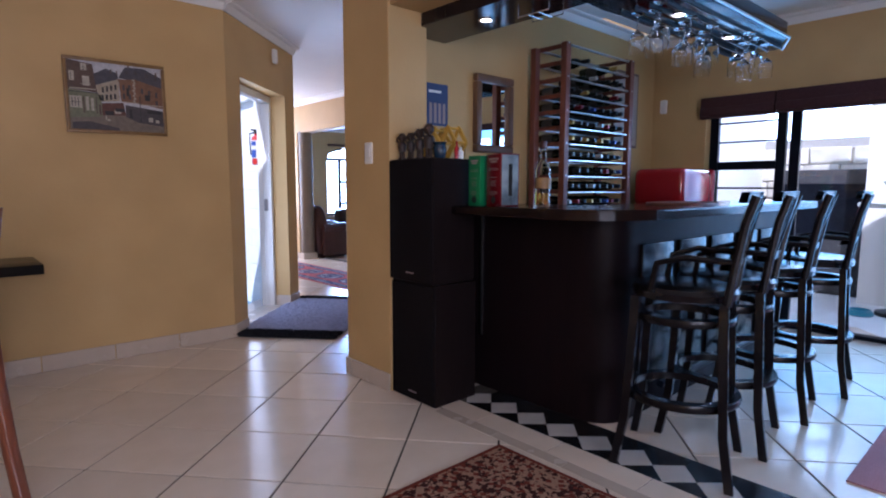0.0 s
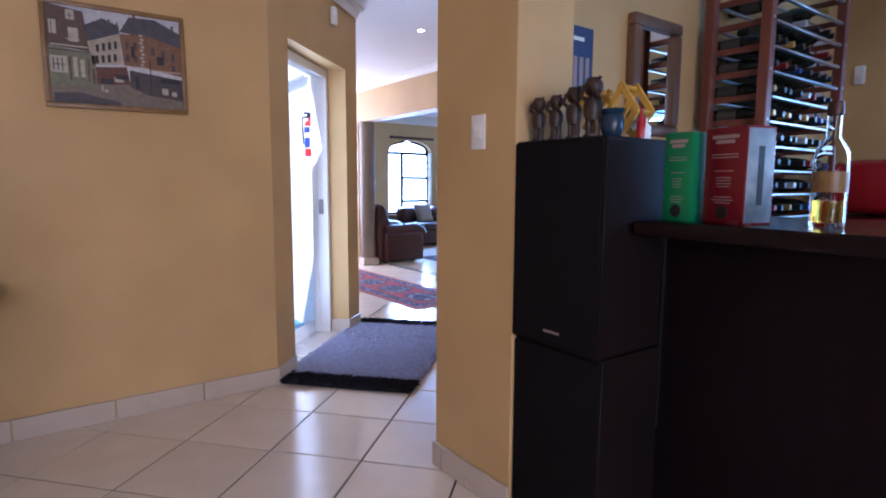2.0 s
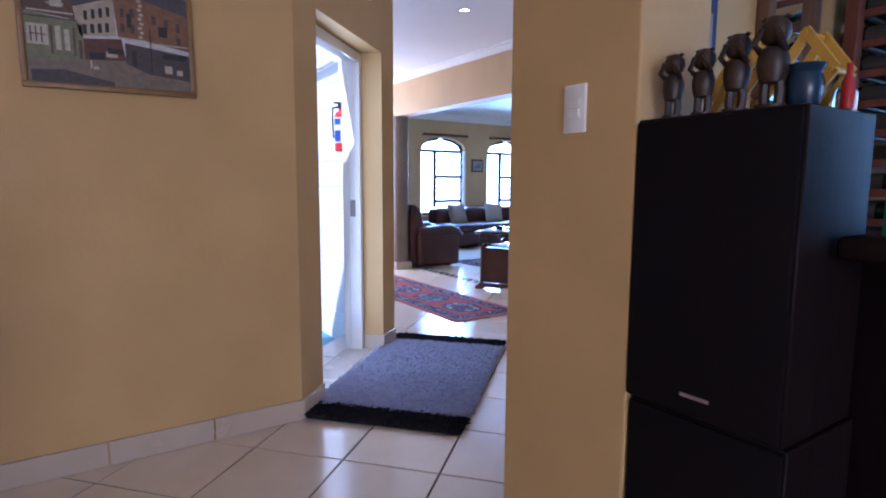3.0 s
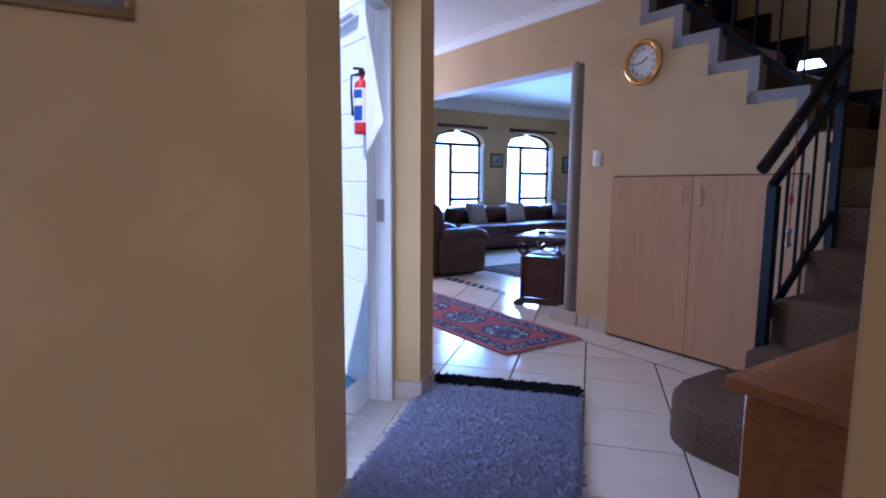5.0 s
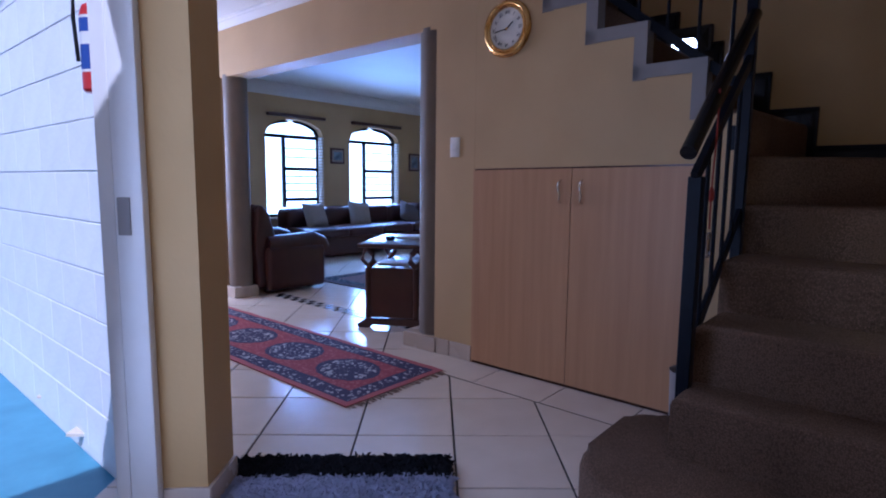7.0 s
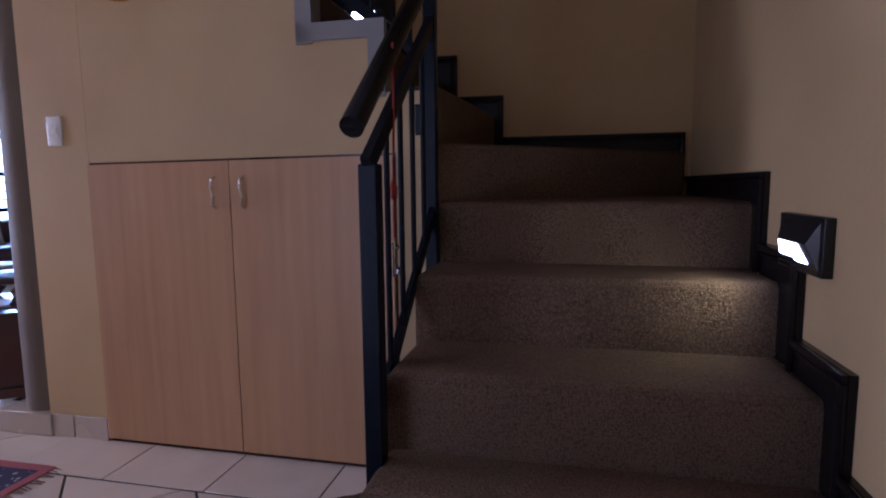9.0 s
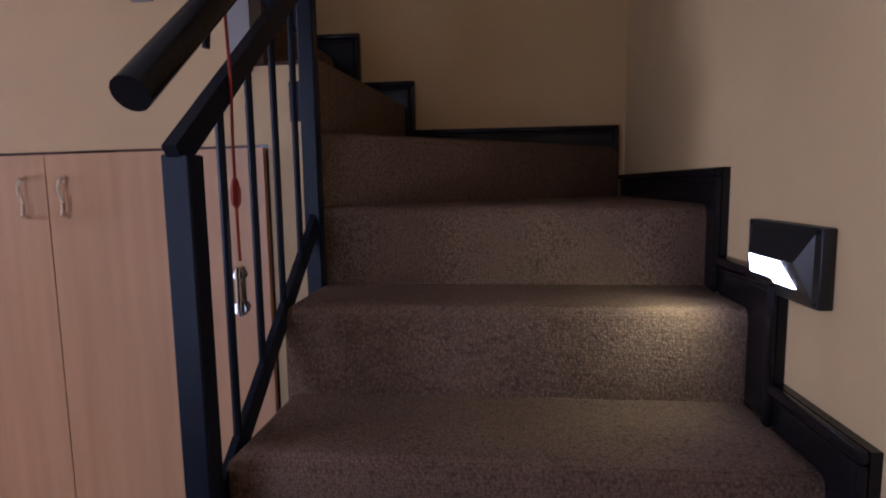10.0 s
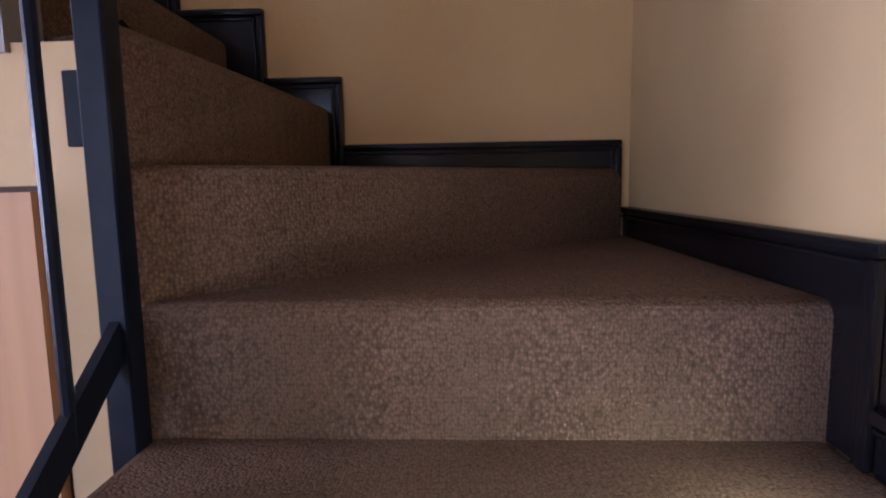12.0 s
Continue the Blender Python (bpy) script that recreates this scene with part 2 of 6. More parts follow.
# ---- mesh helpers ----


def box(bm, x0, x1, y0, y1, z0, z1, bevel=0.0, seg=1):
    vs = [bm.verts.new((x, y, z)) for z in (z0, z1) for x, y in ((x0, y0), (x1, y0), (x1, y1), (x0, y1))]
    fs = [bm.faces.new([vs[i] for i in f]) for f in ((3, 2, 1, 0), (4, 5, 6, 7), (0, 1, 5, 4), (1, 2, 6, 5), (2, 3, 7, 6), (3, 0, 4, 7))]
    if bevel:
        edges = list({e for f in fs for e in f.edges})
        bmesh.ops.bevel(bm, geom=edges, offset=bevel, segments=seg, profile=0.5, affect="EDGES")
    return bm


def prism(bm, pts, z0, z1, bevel=0.0, seg=2, m=None, edges="all"):
    """A straight prism over a counter-clockwise outline."""
    lo = [bm.verts.new((x, y, z0)) for x, y in pts]
    hi = [bm.verts.new((x, y, z1)) for x, y in pts]
    fs = [bm.faces.new(lo[::-1]), bm.faces.new(hi)]
    k = len(pts)
    for i in range(k):
        fs.append(bm.faces.new((lo[i], lo[(i + 1) % k], hi[(i + 1) % k], hi[i])))
    if bevel:
        es = set(fs[1].edges) if edges == "top" else {e for f in fs for e in f.edges}
        r = bmesh.ops.bevel(bm, geom=list(es), offset=bevel, segments=seg, profile=0.5, affect="EDGES")
        lo = hi = [v for v in bm.verts if v.is_valid] if m else []
    if m:
        bmesh.ops.transform(bm, matrix=m, verts=list({v for v in (lo + hi)}))
    return bm


def tube(bm, pts, r, n=8, caps=True, r2=None):
    """A round bar along points; r2: the last radius."""
    pts = [Vector(p) for p in pts]
    rings, ref = [], None
    for i, p in enumerate(pts):
        d = (pts[min(i + 1, len(pts) - 1)] - pts[max(i - 1, 0)]).normalized()
        if ref is None:
            ref = Vector((0, 0, 1)) if abs(d.z) < 0.9 else Vector((1, 0, 0))
        a = d.cross(ref).normalized()
        b = d.cross(a).normalized()
        rr = r if r2 is None else r + (r2 - r) * i / (len(pts) - 1)
        rings.append([bm.verts.new(p + rr * (math.cos(2 * math.pi * k / n) * a + math.sin(2 * math.pi * k / n) * b)) for k in range(n)])
    for q, s in zip(rings, rings[1:]):
        for k in range(n):
            bm.faces.new((q[k], q[(k + 1) % n], s[(k + 1) % n], s[k]))
    if caps:
        bm.faces.new(rings[0][::-1])
        bm.faces.new(rings[-1])
    return bm


def lathe(bm, prof, n=20, m=None):
    """A body of revolution about z over (radius, z) pairs."""
    rings, made = [], []
    for r, z in prof:
        if r < 1e-5:
            rings.append([bm.verts.new((0, 0, z))])
        else:
            rings.append([bm.verts.new((r * math.cos(2 * math.pi * k / n), r * math.sin(2 * math.pi * k / n), z)) for k in range(n)])
        made += rings[-1]
    for a, b in zip(rings, rings[1:]):
        for k in range(n):
            k2 = (k + 1) % n
            if len(a) == 1 and len(b) > 1:
                bm.faces.new((a[0], b[k], b[k2]))
            elif len(b) == 1 and len(a) > 1:
                bm.faces.new((a[k], a[k2], b[0]))
            elif len(a) > 1:
                bm.faces.new((a[k], a[k2], b[k2], b[k]))
    if m:
        bmesh.ops.transform(bm, matrix=m, verts=made)
    return bm


def flat_bar(bm, a, b, wide, thick, side=(0, 1, 0)):
    """A flat bar from a to b; wide: its height across; thick: along side."""
    a, b, s = Vector(a), Vector(b), Vector(side).normalized()
    d = (b - a).normalized()
    up = s.cross(d).normalized()
    q = [(-1, -1), (1, -1), (1, 1), (-1, 1)]
    lo = [bm.verts.new(a + up * wide / 2 * i + s * thick / 2 * j) for i, j in q]
    hi = [bm.verts.new(b + up * wide / 2 * i + s * thick / 2 * j) for i, j in q]
    bm.faces.new(lo[::-1])
    bm.faces.new(hi)
    for k in range(4):
        bm.faces.new((lo[k], lo[(k + 1) % 4], hi[(k + 1) % 4], hi[k]))
    return bm


def mesh_of(name, bm, material, smooth=False):
    bmesh.ops.recalc_face_normals(bm, faces=bm.faces)
    me = bpy.data.meshes.new(name)
    bm.to_mesh(me)
    bm.free()
    for m in (material if isinstance(material, (list, tuple)) else [material]):
        me.materials.append(m)
    if smooth:
        me.shade_smooth()
        me.set_sharp_from_angle(angle=radians(38))
    return me


def part(name, bm, material, parent, label="", m=None, smooth=True):
    """One mesh under a thing or under a part."""
    ob = new(name, mesh_of(name, bm, material, smooth) if isinstance(bm, bmesh.types.BMesh) else bm)
    ob.parent = parent
    if m:
        ob.matrix_basis = m
    return tagged(ob, label)


def thing(name, m, label, category, group="", kind=""):
    ob = new(name)
    ob.empty_display_size = 0.1
    ob.matrix_basis = m
    return tagged(ob, label, category, group, kind)


def solid(name, bm, material, m, label, category, group="", kind="", smooth=True):
    """A thing that is one mesh."""
    ob = new(name, mesh_of(name, bm, material, smooth))
    ob.matrix_basis = m
    return tagged(ob, label, category, group, kind)


def structure(name, bm, material, label, category, diagonal=True, smooth=False):
    grid = {True: UW(0, 0), False: Matrix.Identity(4), "bar": BW(0, 0), "patio": UW(0, 0) @ pose(0.1, 0, 0), "lounge": LOUNGE_TALL if diagonal == "lounge" else None}[diagonal]
    return solid(name, bm, material, grid, label, category, kind="structure", smooth=smooth)


def B():
    return bmesh.new()


def text_mesh(body, size, depth=0.0008):
    cu = bpy.data.curves.new("lettering", "FONT")
    cu.body, cu.size, cu.extrude, cu.align_x, cu.align_y = body, size, depth, "CENTER", "CENTER"
    cu.resolution_u = 2
    ob = bpy.data.objects.new("lettering", cu)
    scene.collection.objects.link(ob)
    me = bpy.data.meshes.new_from_object(ob.evaluated_get(bpy.context.evaluated_depsgraph_get()))
    bpy.data.objects.remove(ob)
    return me

# ---- the large structure ----
H = 2.45
PU, PL0, PL1 = 1.625, 2.585, 3.02          # pillar face and its two edges
PW1, PWW = 1.43, 4.28                    # end and face of the picture wall
WCX, WCY = (PW1 - PWW) / R2, (PW1 + PWW) / R2
JX, JY = -2.008, 4.27                      # door opening, near edge
HL = (3.16, 5.38)

# floor: a grout bed under glazed tiles
bm = B()
box(bm, -2.9, 5.04, -3.2, 4.56, -0.25, -0.005)
prism(bm, [(1.42, 4.561), (2.31, 4.561), (2.31, 5.30)], -0.25, -0.005)
box(bm, 2.311, 9.8, 4.561, 10.9, -0.25, -0.005)
structure("floor", bm, GROUT, "beige glazed ceramic tile floor with dark grout", "floor")

# picture wall, closing the dining room
structure("wall_picture", box(B(), -2.9, PW1, PWW, 4.55, 0, H), PAINT, "ochre painted plaster wall with beige tile skirting", "wall")
# wall with the passage door, along y
bm = B()
prism(bm, [(-2.20, JY), (-2.20, 4.10), (WCX, WCY), (JX, JY)], 0, H)
prism(bm, [(-2.20, JY + 0.001), (JX, JY + 0.001), (-1.975, 5.205), (-2.20, 5.205)], 1.965, H)
prism(bm, [(-2.20, 5.206), (-1.975, 5.206), (-1.955, 5.41), (-2.13, 5.585), (-2.30, 5.47), (-2.20, 5.34)], 0, H)
structure("wall_door", bm, PAINT, "ochre painted wall round the passage doorway", "wall", diagonal=False)
# hall's long wall beside the passage
structure("wall_passage", box(B(), 2.31, 2.44, 5.30, 9.4, 0, H), CREAM, "cream painted plaster hall wall", "wall")
# unseen end wall; the opening is invented to go with the hall fill
bm = B()
box(bm, 2.24, 2.68, 9.4, 9.6, 0, H)
box(bm, 3.82, 4.08, 9.4, 9.6, 0, H)
box(bm, 2.68, 3.82, 9.4, 9.6, 0, 0.6)
box(bm, 2.68, 3.82, 9.4, 9.6, 2.1, H)
structure("wall_hall_end", bm, CREAM, "cream painted end wall of the hall", "wall")

# pillar, the beam over the bar, and the wall between bar and stairs
structure("wall_pillar", box(B(), PU, 1.889, PL0, PL1, 0, H, 0.006, 2), PAINT, "ochre painted wall end beside the bar", "wall")
structure("beam_bar", box(B(), 1.778, 2.018, -2.85, 2.493, 2.07, H), PAINT, "ochre painted beam between dining room and bar", "beam", diagonal="bar")
structure("wall_bar", box(B(), 1.8895, 5.15, 2.77, 2.994, 0, 4.6), PAINT, "ochre painted wall between bar and staircase", "wall")

# lounge opening wall with the cupboard and the stepped stair edge, u = 4.08
RISE = 0.199


def face_prism(bm, outline, u0, u1):
    """A slab between u0 and u1 over an outline in (w, z)."""
    a = [bm.verts.new((u0, w, z)) for w, z in outline]
    b = [bm.verts.new((u1, w, z)) for w, z in outline]
    bm.faces.new(a)
    bm.faces.new(b[::-1])
    for i in range(len(a)):
        j = (i + 1) % len(a)
        bm.faces.new((a[i], b[i], b[j], a[j]))
    return bm


bm = B()
face_prism(bm, [(5.40, 0), (5.40, H), (5.39, H), (5.225, 2.34), (5.225, 2.14), (4.975, 2.14), (4.975, 1.945), (4.73, 1.945), (4.73, 1.747), (4.485, 1.747), (4.485, 1.555), (4.22, 1.555), (4.22, 1.37), (4.13, 1.37), (4.13, 1.165), (5.40, 1.152)][1:], 4.08, 4.14)
face_prism(bm, [(3.99, 0), (4.13, 0), (4.13, 1.37), (3.99, 1.37)], 4.08, 4.14)
structure("wall_lounge", bm, CREAM, "cream painted wall over the stair cupboard", "wall")
structure("wall_lounge_pier", face_prism(B(), [(5.401, 0), (5.70, 0), (5.70, H), (5.401, H)], 4.08, 4.28), CREAM, "cream painted pier beside the lounge opening", "wall")
structure("beam_lounge", face_prism(B(), [(5.70, 1.98), (8.28, 1.98), (8.28, H), (5.70, H)], 4.08, 4.28), CREAM, "cream painted beam over the lounge opening", "beam")
structure("wall_lounge_far", face_prism(B(), [(8.28, 0), (9.4, 0), (9.4, H), (8.28, H)], 4.08, 4.28), CREAM, "cream painted wall beyond the lounge opening", "wall")

# grey painted band along the steps
bm = B()
T = 0.06
steps_w = [4.22, 4.485, 4.73, 4.975, 5.225]
steps_z = [1.555, 1.747, 1.945, 2.14, 2.34]
for i in range(5):
    w1 = steps_w[i + 1] if i < 4 else 5.40
    box(bm, 4.07, 4.15, steps_w[i] - T, w1, steps_z[i], steps_z[i] + T)
    box(bm, 4.07, 4.15, steps_w[i] - T, steps_w[i], steps_z[i] - 0.20, steps_z[i])
structure("trim_stair_edge", bm, GREYTRIM, "grey painted plaster band stepping up the stair edge", "trim")

# stairwell walls
structure("wall_stair_back", box(B(), 4.975, 5.15, 2.9945, 6.6, 0, 4.6), PAINT, "ochre painted wall behind the winding stairs", "wall")
structure("wall_stair_side", box(B(), 1.8895, 4.975, 2.9945, 3.0, 0, 4.6), CREAM, "cream painted wall beside the stairs", "wall")
bm = B()
box(bm, 3.8, 4.08, 4.30, 4.42, H + 0.15, 4.6)
box(bm, 4.08, 4.975, 7.0, 7.15, H, 4.6)
box(bm, 3.96, 4.08, 4.42, 7.0, H + 0.15, 4.6)
box(bm, 3.72, 3.8, 3.001, 4.42, H + 0.15, 4.6)
structure("wall_upper", bm, CREAM, "cream painted upper stairwell walls", "wall")
structure("wall_cupboard_lining", box(B(), 4.62, 4.68, 4.0, 5.70, 0, 1.3), CREAM, "cream painted back of the stair cupboard", "wall")

# lounge: its window side lies deeper and wider than the hall
def LW(u, w, z=0.0, turn=0.0, tall=False):
    return UW(1.17 + (u - 1.17) * 1.103 + 0.33, 3.125 + (w - 3.125) * 1.103, 1.1 + (z - 1.1) * 1.103 + 0.02 if tall else z, turn)


LOUNGE = UW(0, 0) @ pose(1.17 * (1 - 1.103) + 0.33, 3.125 * (1 - 1.103), 0) @ Matrix.Diagonal((1.103, 1.103, 1, 1))
LOUNGE_TALL = LOUNGE @ pose(0, 0, 1.1 * (1 - 1.103) + 0.02) @ Matrix.Diagonal((1, 1, 1.103, 1))
structure("wall_lounge_side", box(B(), 9.6, 9.8, 5.5, 10.9, 0, H), PAINT, "ochre painted side wall of the lounge", "wall")
structure("wall_lounge_near", box(B(), 4.95, 9.8, 5.3, 5.5, 0, H), PAINT, "ochre painted near wall of the lounge", "wall")
structure("wall_lounge_end", box(B(), 4.08, 4.28, 9.6, 10.9, 0, H), PAINT, "ochre painted corner of the lounge", "wall")
bm = B()
WIN = [(5.22, 6.15), (6.62, 7.66)]
SILL, SPRING, CROWN = 0.57, 1.66, 1.88
box(bm, 3.75, 5.22, 9.9, 10.1, 0.05, 2.3)
box(bm, 6.15, 6.62, 9.9, 10.1, 0.05, 2.3)
box(bm, 7.66, 8.6, 9.9, 10.1, 0.05, 2.3)
for a, b in WIN:
    box(bm, a, b, 9.9, 10.1, 0.05, SILL)
    k = 18
    for i in range(k):
        x0, x1 = a + (b - a) * i / k, a + (b - a) * (i + 1) / k

        def arch(x, a=a, b=b):
            s = (2 * x - a - b) / (b - a)
            return SPRING + (CROWN - SPRING) * math.sqrt(max(0.0, 1 - s * s))
        z0, z1 = arch(x0), arch(x1)
        vs = [bm.verts.new(p) for p in ((x0, 9.9, z0), (x1, 9.9, z1), (x1, 9.9, 2.3), (x0, 9.9, 2.3), (x0, 10.1, z0), (x1, 10.1, z1), (x1, 10.1, 2.3), (x0, 10.1, 2.3))]
        for f in ((0, 1, 2, 3), (7, 6, 5, 4), (0, 4, 5, 1)):
            bm.faces.new([vs[j] for j in f])
structure("wall_lounge_windows", bm, CREAM, "cream painted lounge wall with two arched windows", "wall", diagonal="lounge")

# dining room and bar enclosure
bm = B()
box(bm, -2.9, -2.6, -2.8, 4.1, 0, H)
structure("wall_dining_back", bm, PAINT, "ochre painted dining room wall", "wall")
# unseen side wall; its opening is made up for the dining fill light
bm = B()
box(bm, -2.9, -2.2, -3.1, -2.8, 0, H)
box(bm, 0.4, 4.95, -3.1, -2.8, 0, H)
box(bm, -2.2, 0.4, -3.1, -2.8, 0, 0.7)
box(bm, -2.2, 0.4, -3.1, -2.8, 2.0, H)
structure("wall_dining_side", bm, PAINT, "ochre painted dining room side wall with an added opening for fill light", "wall")
bm = B()
box(bm, 4.70, 4.95, 2.28, 2.77, 0, H)
box(bm, 4.70, 4.95, -2.8, -1.6, 0, H)
box(bm, 4.70, 4.95, -1.6, 2.28, 1.90, H)
structure("wall_patio", bm, PAINT, "ochre painted wall over the patio door", "wall", diagonal="patio")

# ceilings
bm = B()
box(bm, -2.9, 3.8, 2.68, 4.6, H, H + 0.15)
box(bm, 3.8, 4.08, 4.42, 4.6, H, H + 0.15)
prism(bm, [(1.36, 4.6), (2.24, 4.6), (2.24, 5.3), (2.00, 5.3)], H, H + 0.15)
box(bm, -2.9, 4.95, -3.1, 2.68, H, H + 0.15)
box(bm, 2.24, 4.08, 4.6, 9.6, H, H + 0.15)
box(bm, 4.08, 9.8, 7.15, 10.9, H, H + 0.15)
box(bm, 5.15, 9.8, 5.3, 7.15, H, H + 0.15)
structure("ceiling", bm, CEIL, "white painted plaster ceiling", "ceiling")
structure("ceiling_stairwell", box(B(), 2.9, 5.15, 2.68, 7.15, 4.6, 4.7), CEIL, "white painted ceiling over the stairwell", "ceiling")


def cornice(bm, a, b, inward, z=H, size=0.07):
    """A coved moulding between two wall points; inward: the room's side."""
    a, b, n = Vector((*a, 0)), Vector((*b, 0)), Vector((*inward, 0)).normalized()
    prof = [(0, -size), (0.012, -size), (0.02, -size * 0.75), (size * 0.45, -size * 0.3), (size * 0.8, -0.02), (size, -0.012), (size, 0), (0, 0)]
    ra = [bm.verts.new(a + n * x + Vector((0, 0, z + y))) for x, y in prof]
    rb = [bm.verts.new(b + n * x + Vector((0, 0, z + y))) for x, y in prof]
    for i in range(len(prof) - 1):
        bm.faces.new((ra[i], ra[i + 1], rb[i + 1], rb[i]))
    bm.faces.new(ra)
    bm.faces.new(rb[::-1])


bm = B()
cornice(bm, (-2.6, PWW), (PW1, PWW), (0, -1), H - 0.001)
cornice(bm, (4.08, 5.30), (4.08, 9.4), (-1, 0), H - 0.001)
cornice(bm, (2.44, 5.30), (2.44, 9.4), (1, 0), H - 0.001)
cornice(bm, (1.891, 2.77), (4.80, 2.77), (0, -1), H - 0.001)
cornice(bm, (4.80, -2.7), (4.80, 2.77), (-1, 0), H - 0.001)
cornice(bm, (4.28, 10.596), (9.6, 10.596), (0, -1), H - 0.001, 0.16)
structure("cornice", bm, CEIL, "white coved plaster cornice", "cornice")
bm = B()
cornice(bm, (WCX, WCY), (-1.955, 5.41), (1, 0), H - 0.001)
structure("cornice_door_wall", bm, CEIL, "white coved plaster cornice", "cornice", diagonal=False)

# ---- outside ----
# unseen slab, added only to block direct sun from the dining side opening
structure("sun_block_slab", box(B(), -6.0, 4.9, -6.2, -3.1, 2.1, 2.2), RENDER_W, "unseen white slab added to keep the sun out of the side opening", "roof")
structure("ground", box(B(), -60, 60, -60, 60, -0.6, -0.26), PATIO, "pale ground outside the house", "ground")
structure("patio", box(B(), 4.95, 9.0, -3.2, 5.2, -0.24, -0.02), PATIO, "pale screeded patio floor", "patio", diagonal="patio")
bm = B()
prism(bm, [(0.4, 4.57), (1.2, 4.57), (2.22, 5.60), (2.22, 13.0), (0.4, 13.0)], -0.2, -0.08)
structure("passage_floor", bm, BLUEFLOOR, "blue-green painted passage floor", "floor")
structure("wall_brick_passage", box(B(), 2.225, 2.305, 5.20, 13.0, -0.2, 3.0), BRICK, "whitewashed brick wall of the outdoor passage", "wall")
structure("wall_boundary", box(B(), 0.0, 0.4, 4.57, 13.0, -0.2, 1.1), RENDER_W, "white rendered boundary wall of the passage", "wall")
structure("backdrop_lounge", box(B(), 3.6, 12.6, 12.3, 12.32, -0.2, 5.0), GLOW, "white glare outside the lounge windows", "backdrop")
structure("wall_garden", box(B(), 7.6, 7.9, -3.2, 5.2, -0.3, 1.72), MORTAR, "pale dry stone garden wall", "wall", diagonal="patio")
structure("backdrop_patio", box(B(), 11.0, 11.02, -8, 8, -0.2, 7), GLOW, "white glare of the sky beyond the garden wall", "backdrop", diagonal="patio")
structure("patio_post", box(B(), 6.52, 6.80, 0.95, 1.47, -0.02, 2.6), RENDER_W, "white rendered square post on the patio", "post", diagonal="patio")
structure("wall_patio_side", box(B(), 5.15, 7.6, 2.75, 2.95, -0.24, 2.8), RENDER_W, "white rendered wall beside the patio", "wall", diagonal="patio")

# ---- staircase ----
stairs = thing("staircase", UW(0, 0), "brown carpeted winding staircase with a rounded bottom step", "staircase")
NEW = (4.005, 3.985)


def carpet_step(outline, z0, z1, soft=0.028):
    bm = B()
    prism(bm, outline, z0, z1, soft, 3, edges="top")
    part("step", bm, CARPET, stairs)


def arc(cu, cw, r, a0, a1, n=8):
    return [(cu + r * math.cos(radians(a0 + (a1 - a0) * i / n)), cw + r * math.sin(radians(a0 + (a1 - a0) * i / n))) for i in range(n + 1)]


LEFT, RIGHT = 3.98, 3.0
carpet_step([(2.92, RIGHT), (3.60, RIGHT), (3.60, 4.09)] + arc(3.48, 4.09, 0.12, 0, 90, 6) + arc(3.18, 3.95, 0.26, 90, 180, 8), 0.0, RISE)
carpet_step([(3.275, RIGHT), (3.56, RIGHT), (3.56, LEFT), (3.275, LEFT)], RISE - 0.03, 2 * RISE)
carpet_step([(3.475, RIGHT), (3.84, RIGHT), (3.84, LEFT), (3.475, LEFT)], 2 * RISE - 0.03, 3 * RISE)
carpet_step([(3.765, RIGHT), (4.12, RIGHT), (4.12, LEFT), (3.765, LEFT)], 3 * RISE - 0.03, 4 * RISE)
carpet_step([(4.01, RIGHT), (4.975, RIGHT), (4.975, 3.1), (4.25, 4.06), (4.145, 4.06), (4.145, 4.01), (4.03, 4.01)], 4 * RISE - 0.03, 5 * RISE)
carpet_step([(4.04, 3.975), (4.95, 3.03), (4.975, 3.03), (4.975, 4.07), (4.145, 4.07), (4.145, 4.01), (4.04, 4.01)], 5 * RISE - 0.03, 6 * RISE)
carpet_step([(4.035, 3.985), (4.975, 3.90), (4.975, 4.28), (4.145, 4.28), (4.145, 4.01), (4.035, 4.01)], 6 * RISE - 0.03, 7 * RISE)
for i, (w0, w1) in enumerate([(4.20, 4.50), (4.465, 4.75), (4.715, 5.0), (4.965, 5.25), (5.215, 5.5), (5.465, 5.75), (5.715, 6.0), (5.965, 7.0)]):
    carpet_step([(4.152, w0), (4.975, w0), (4.975, w1), (4.152, w1)], (7 + i) * RISE - 0.03, (8 + i) * RISE)

# black moulded skirting stepping up the wall
skirting = thing("stair_skirting", UW(0, 0), "black moulded wooden skirting stepping up the stair wall", "skirting")


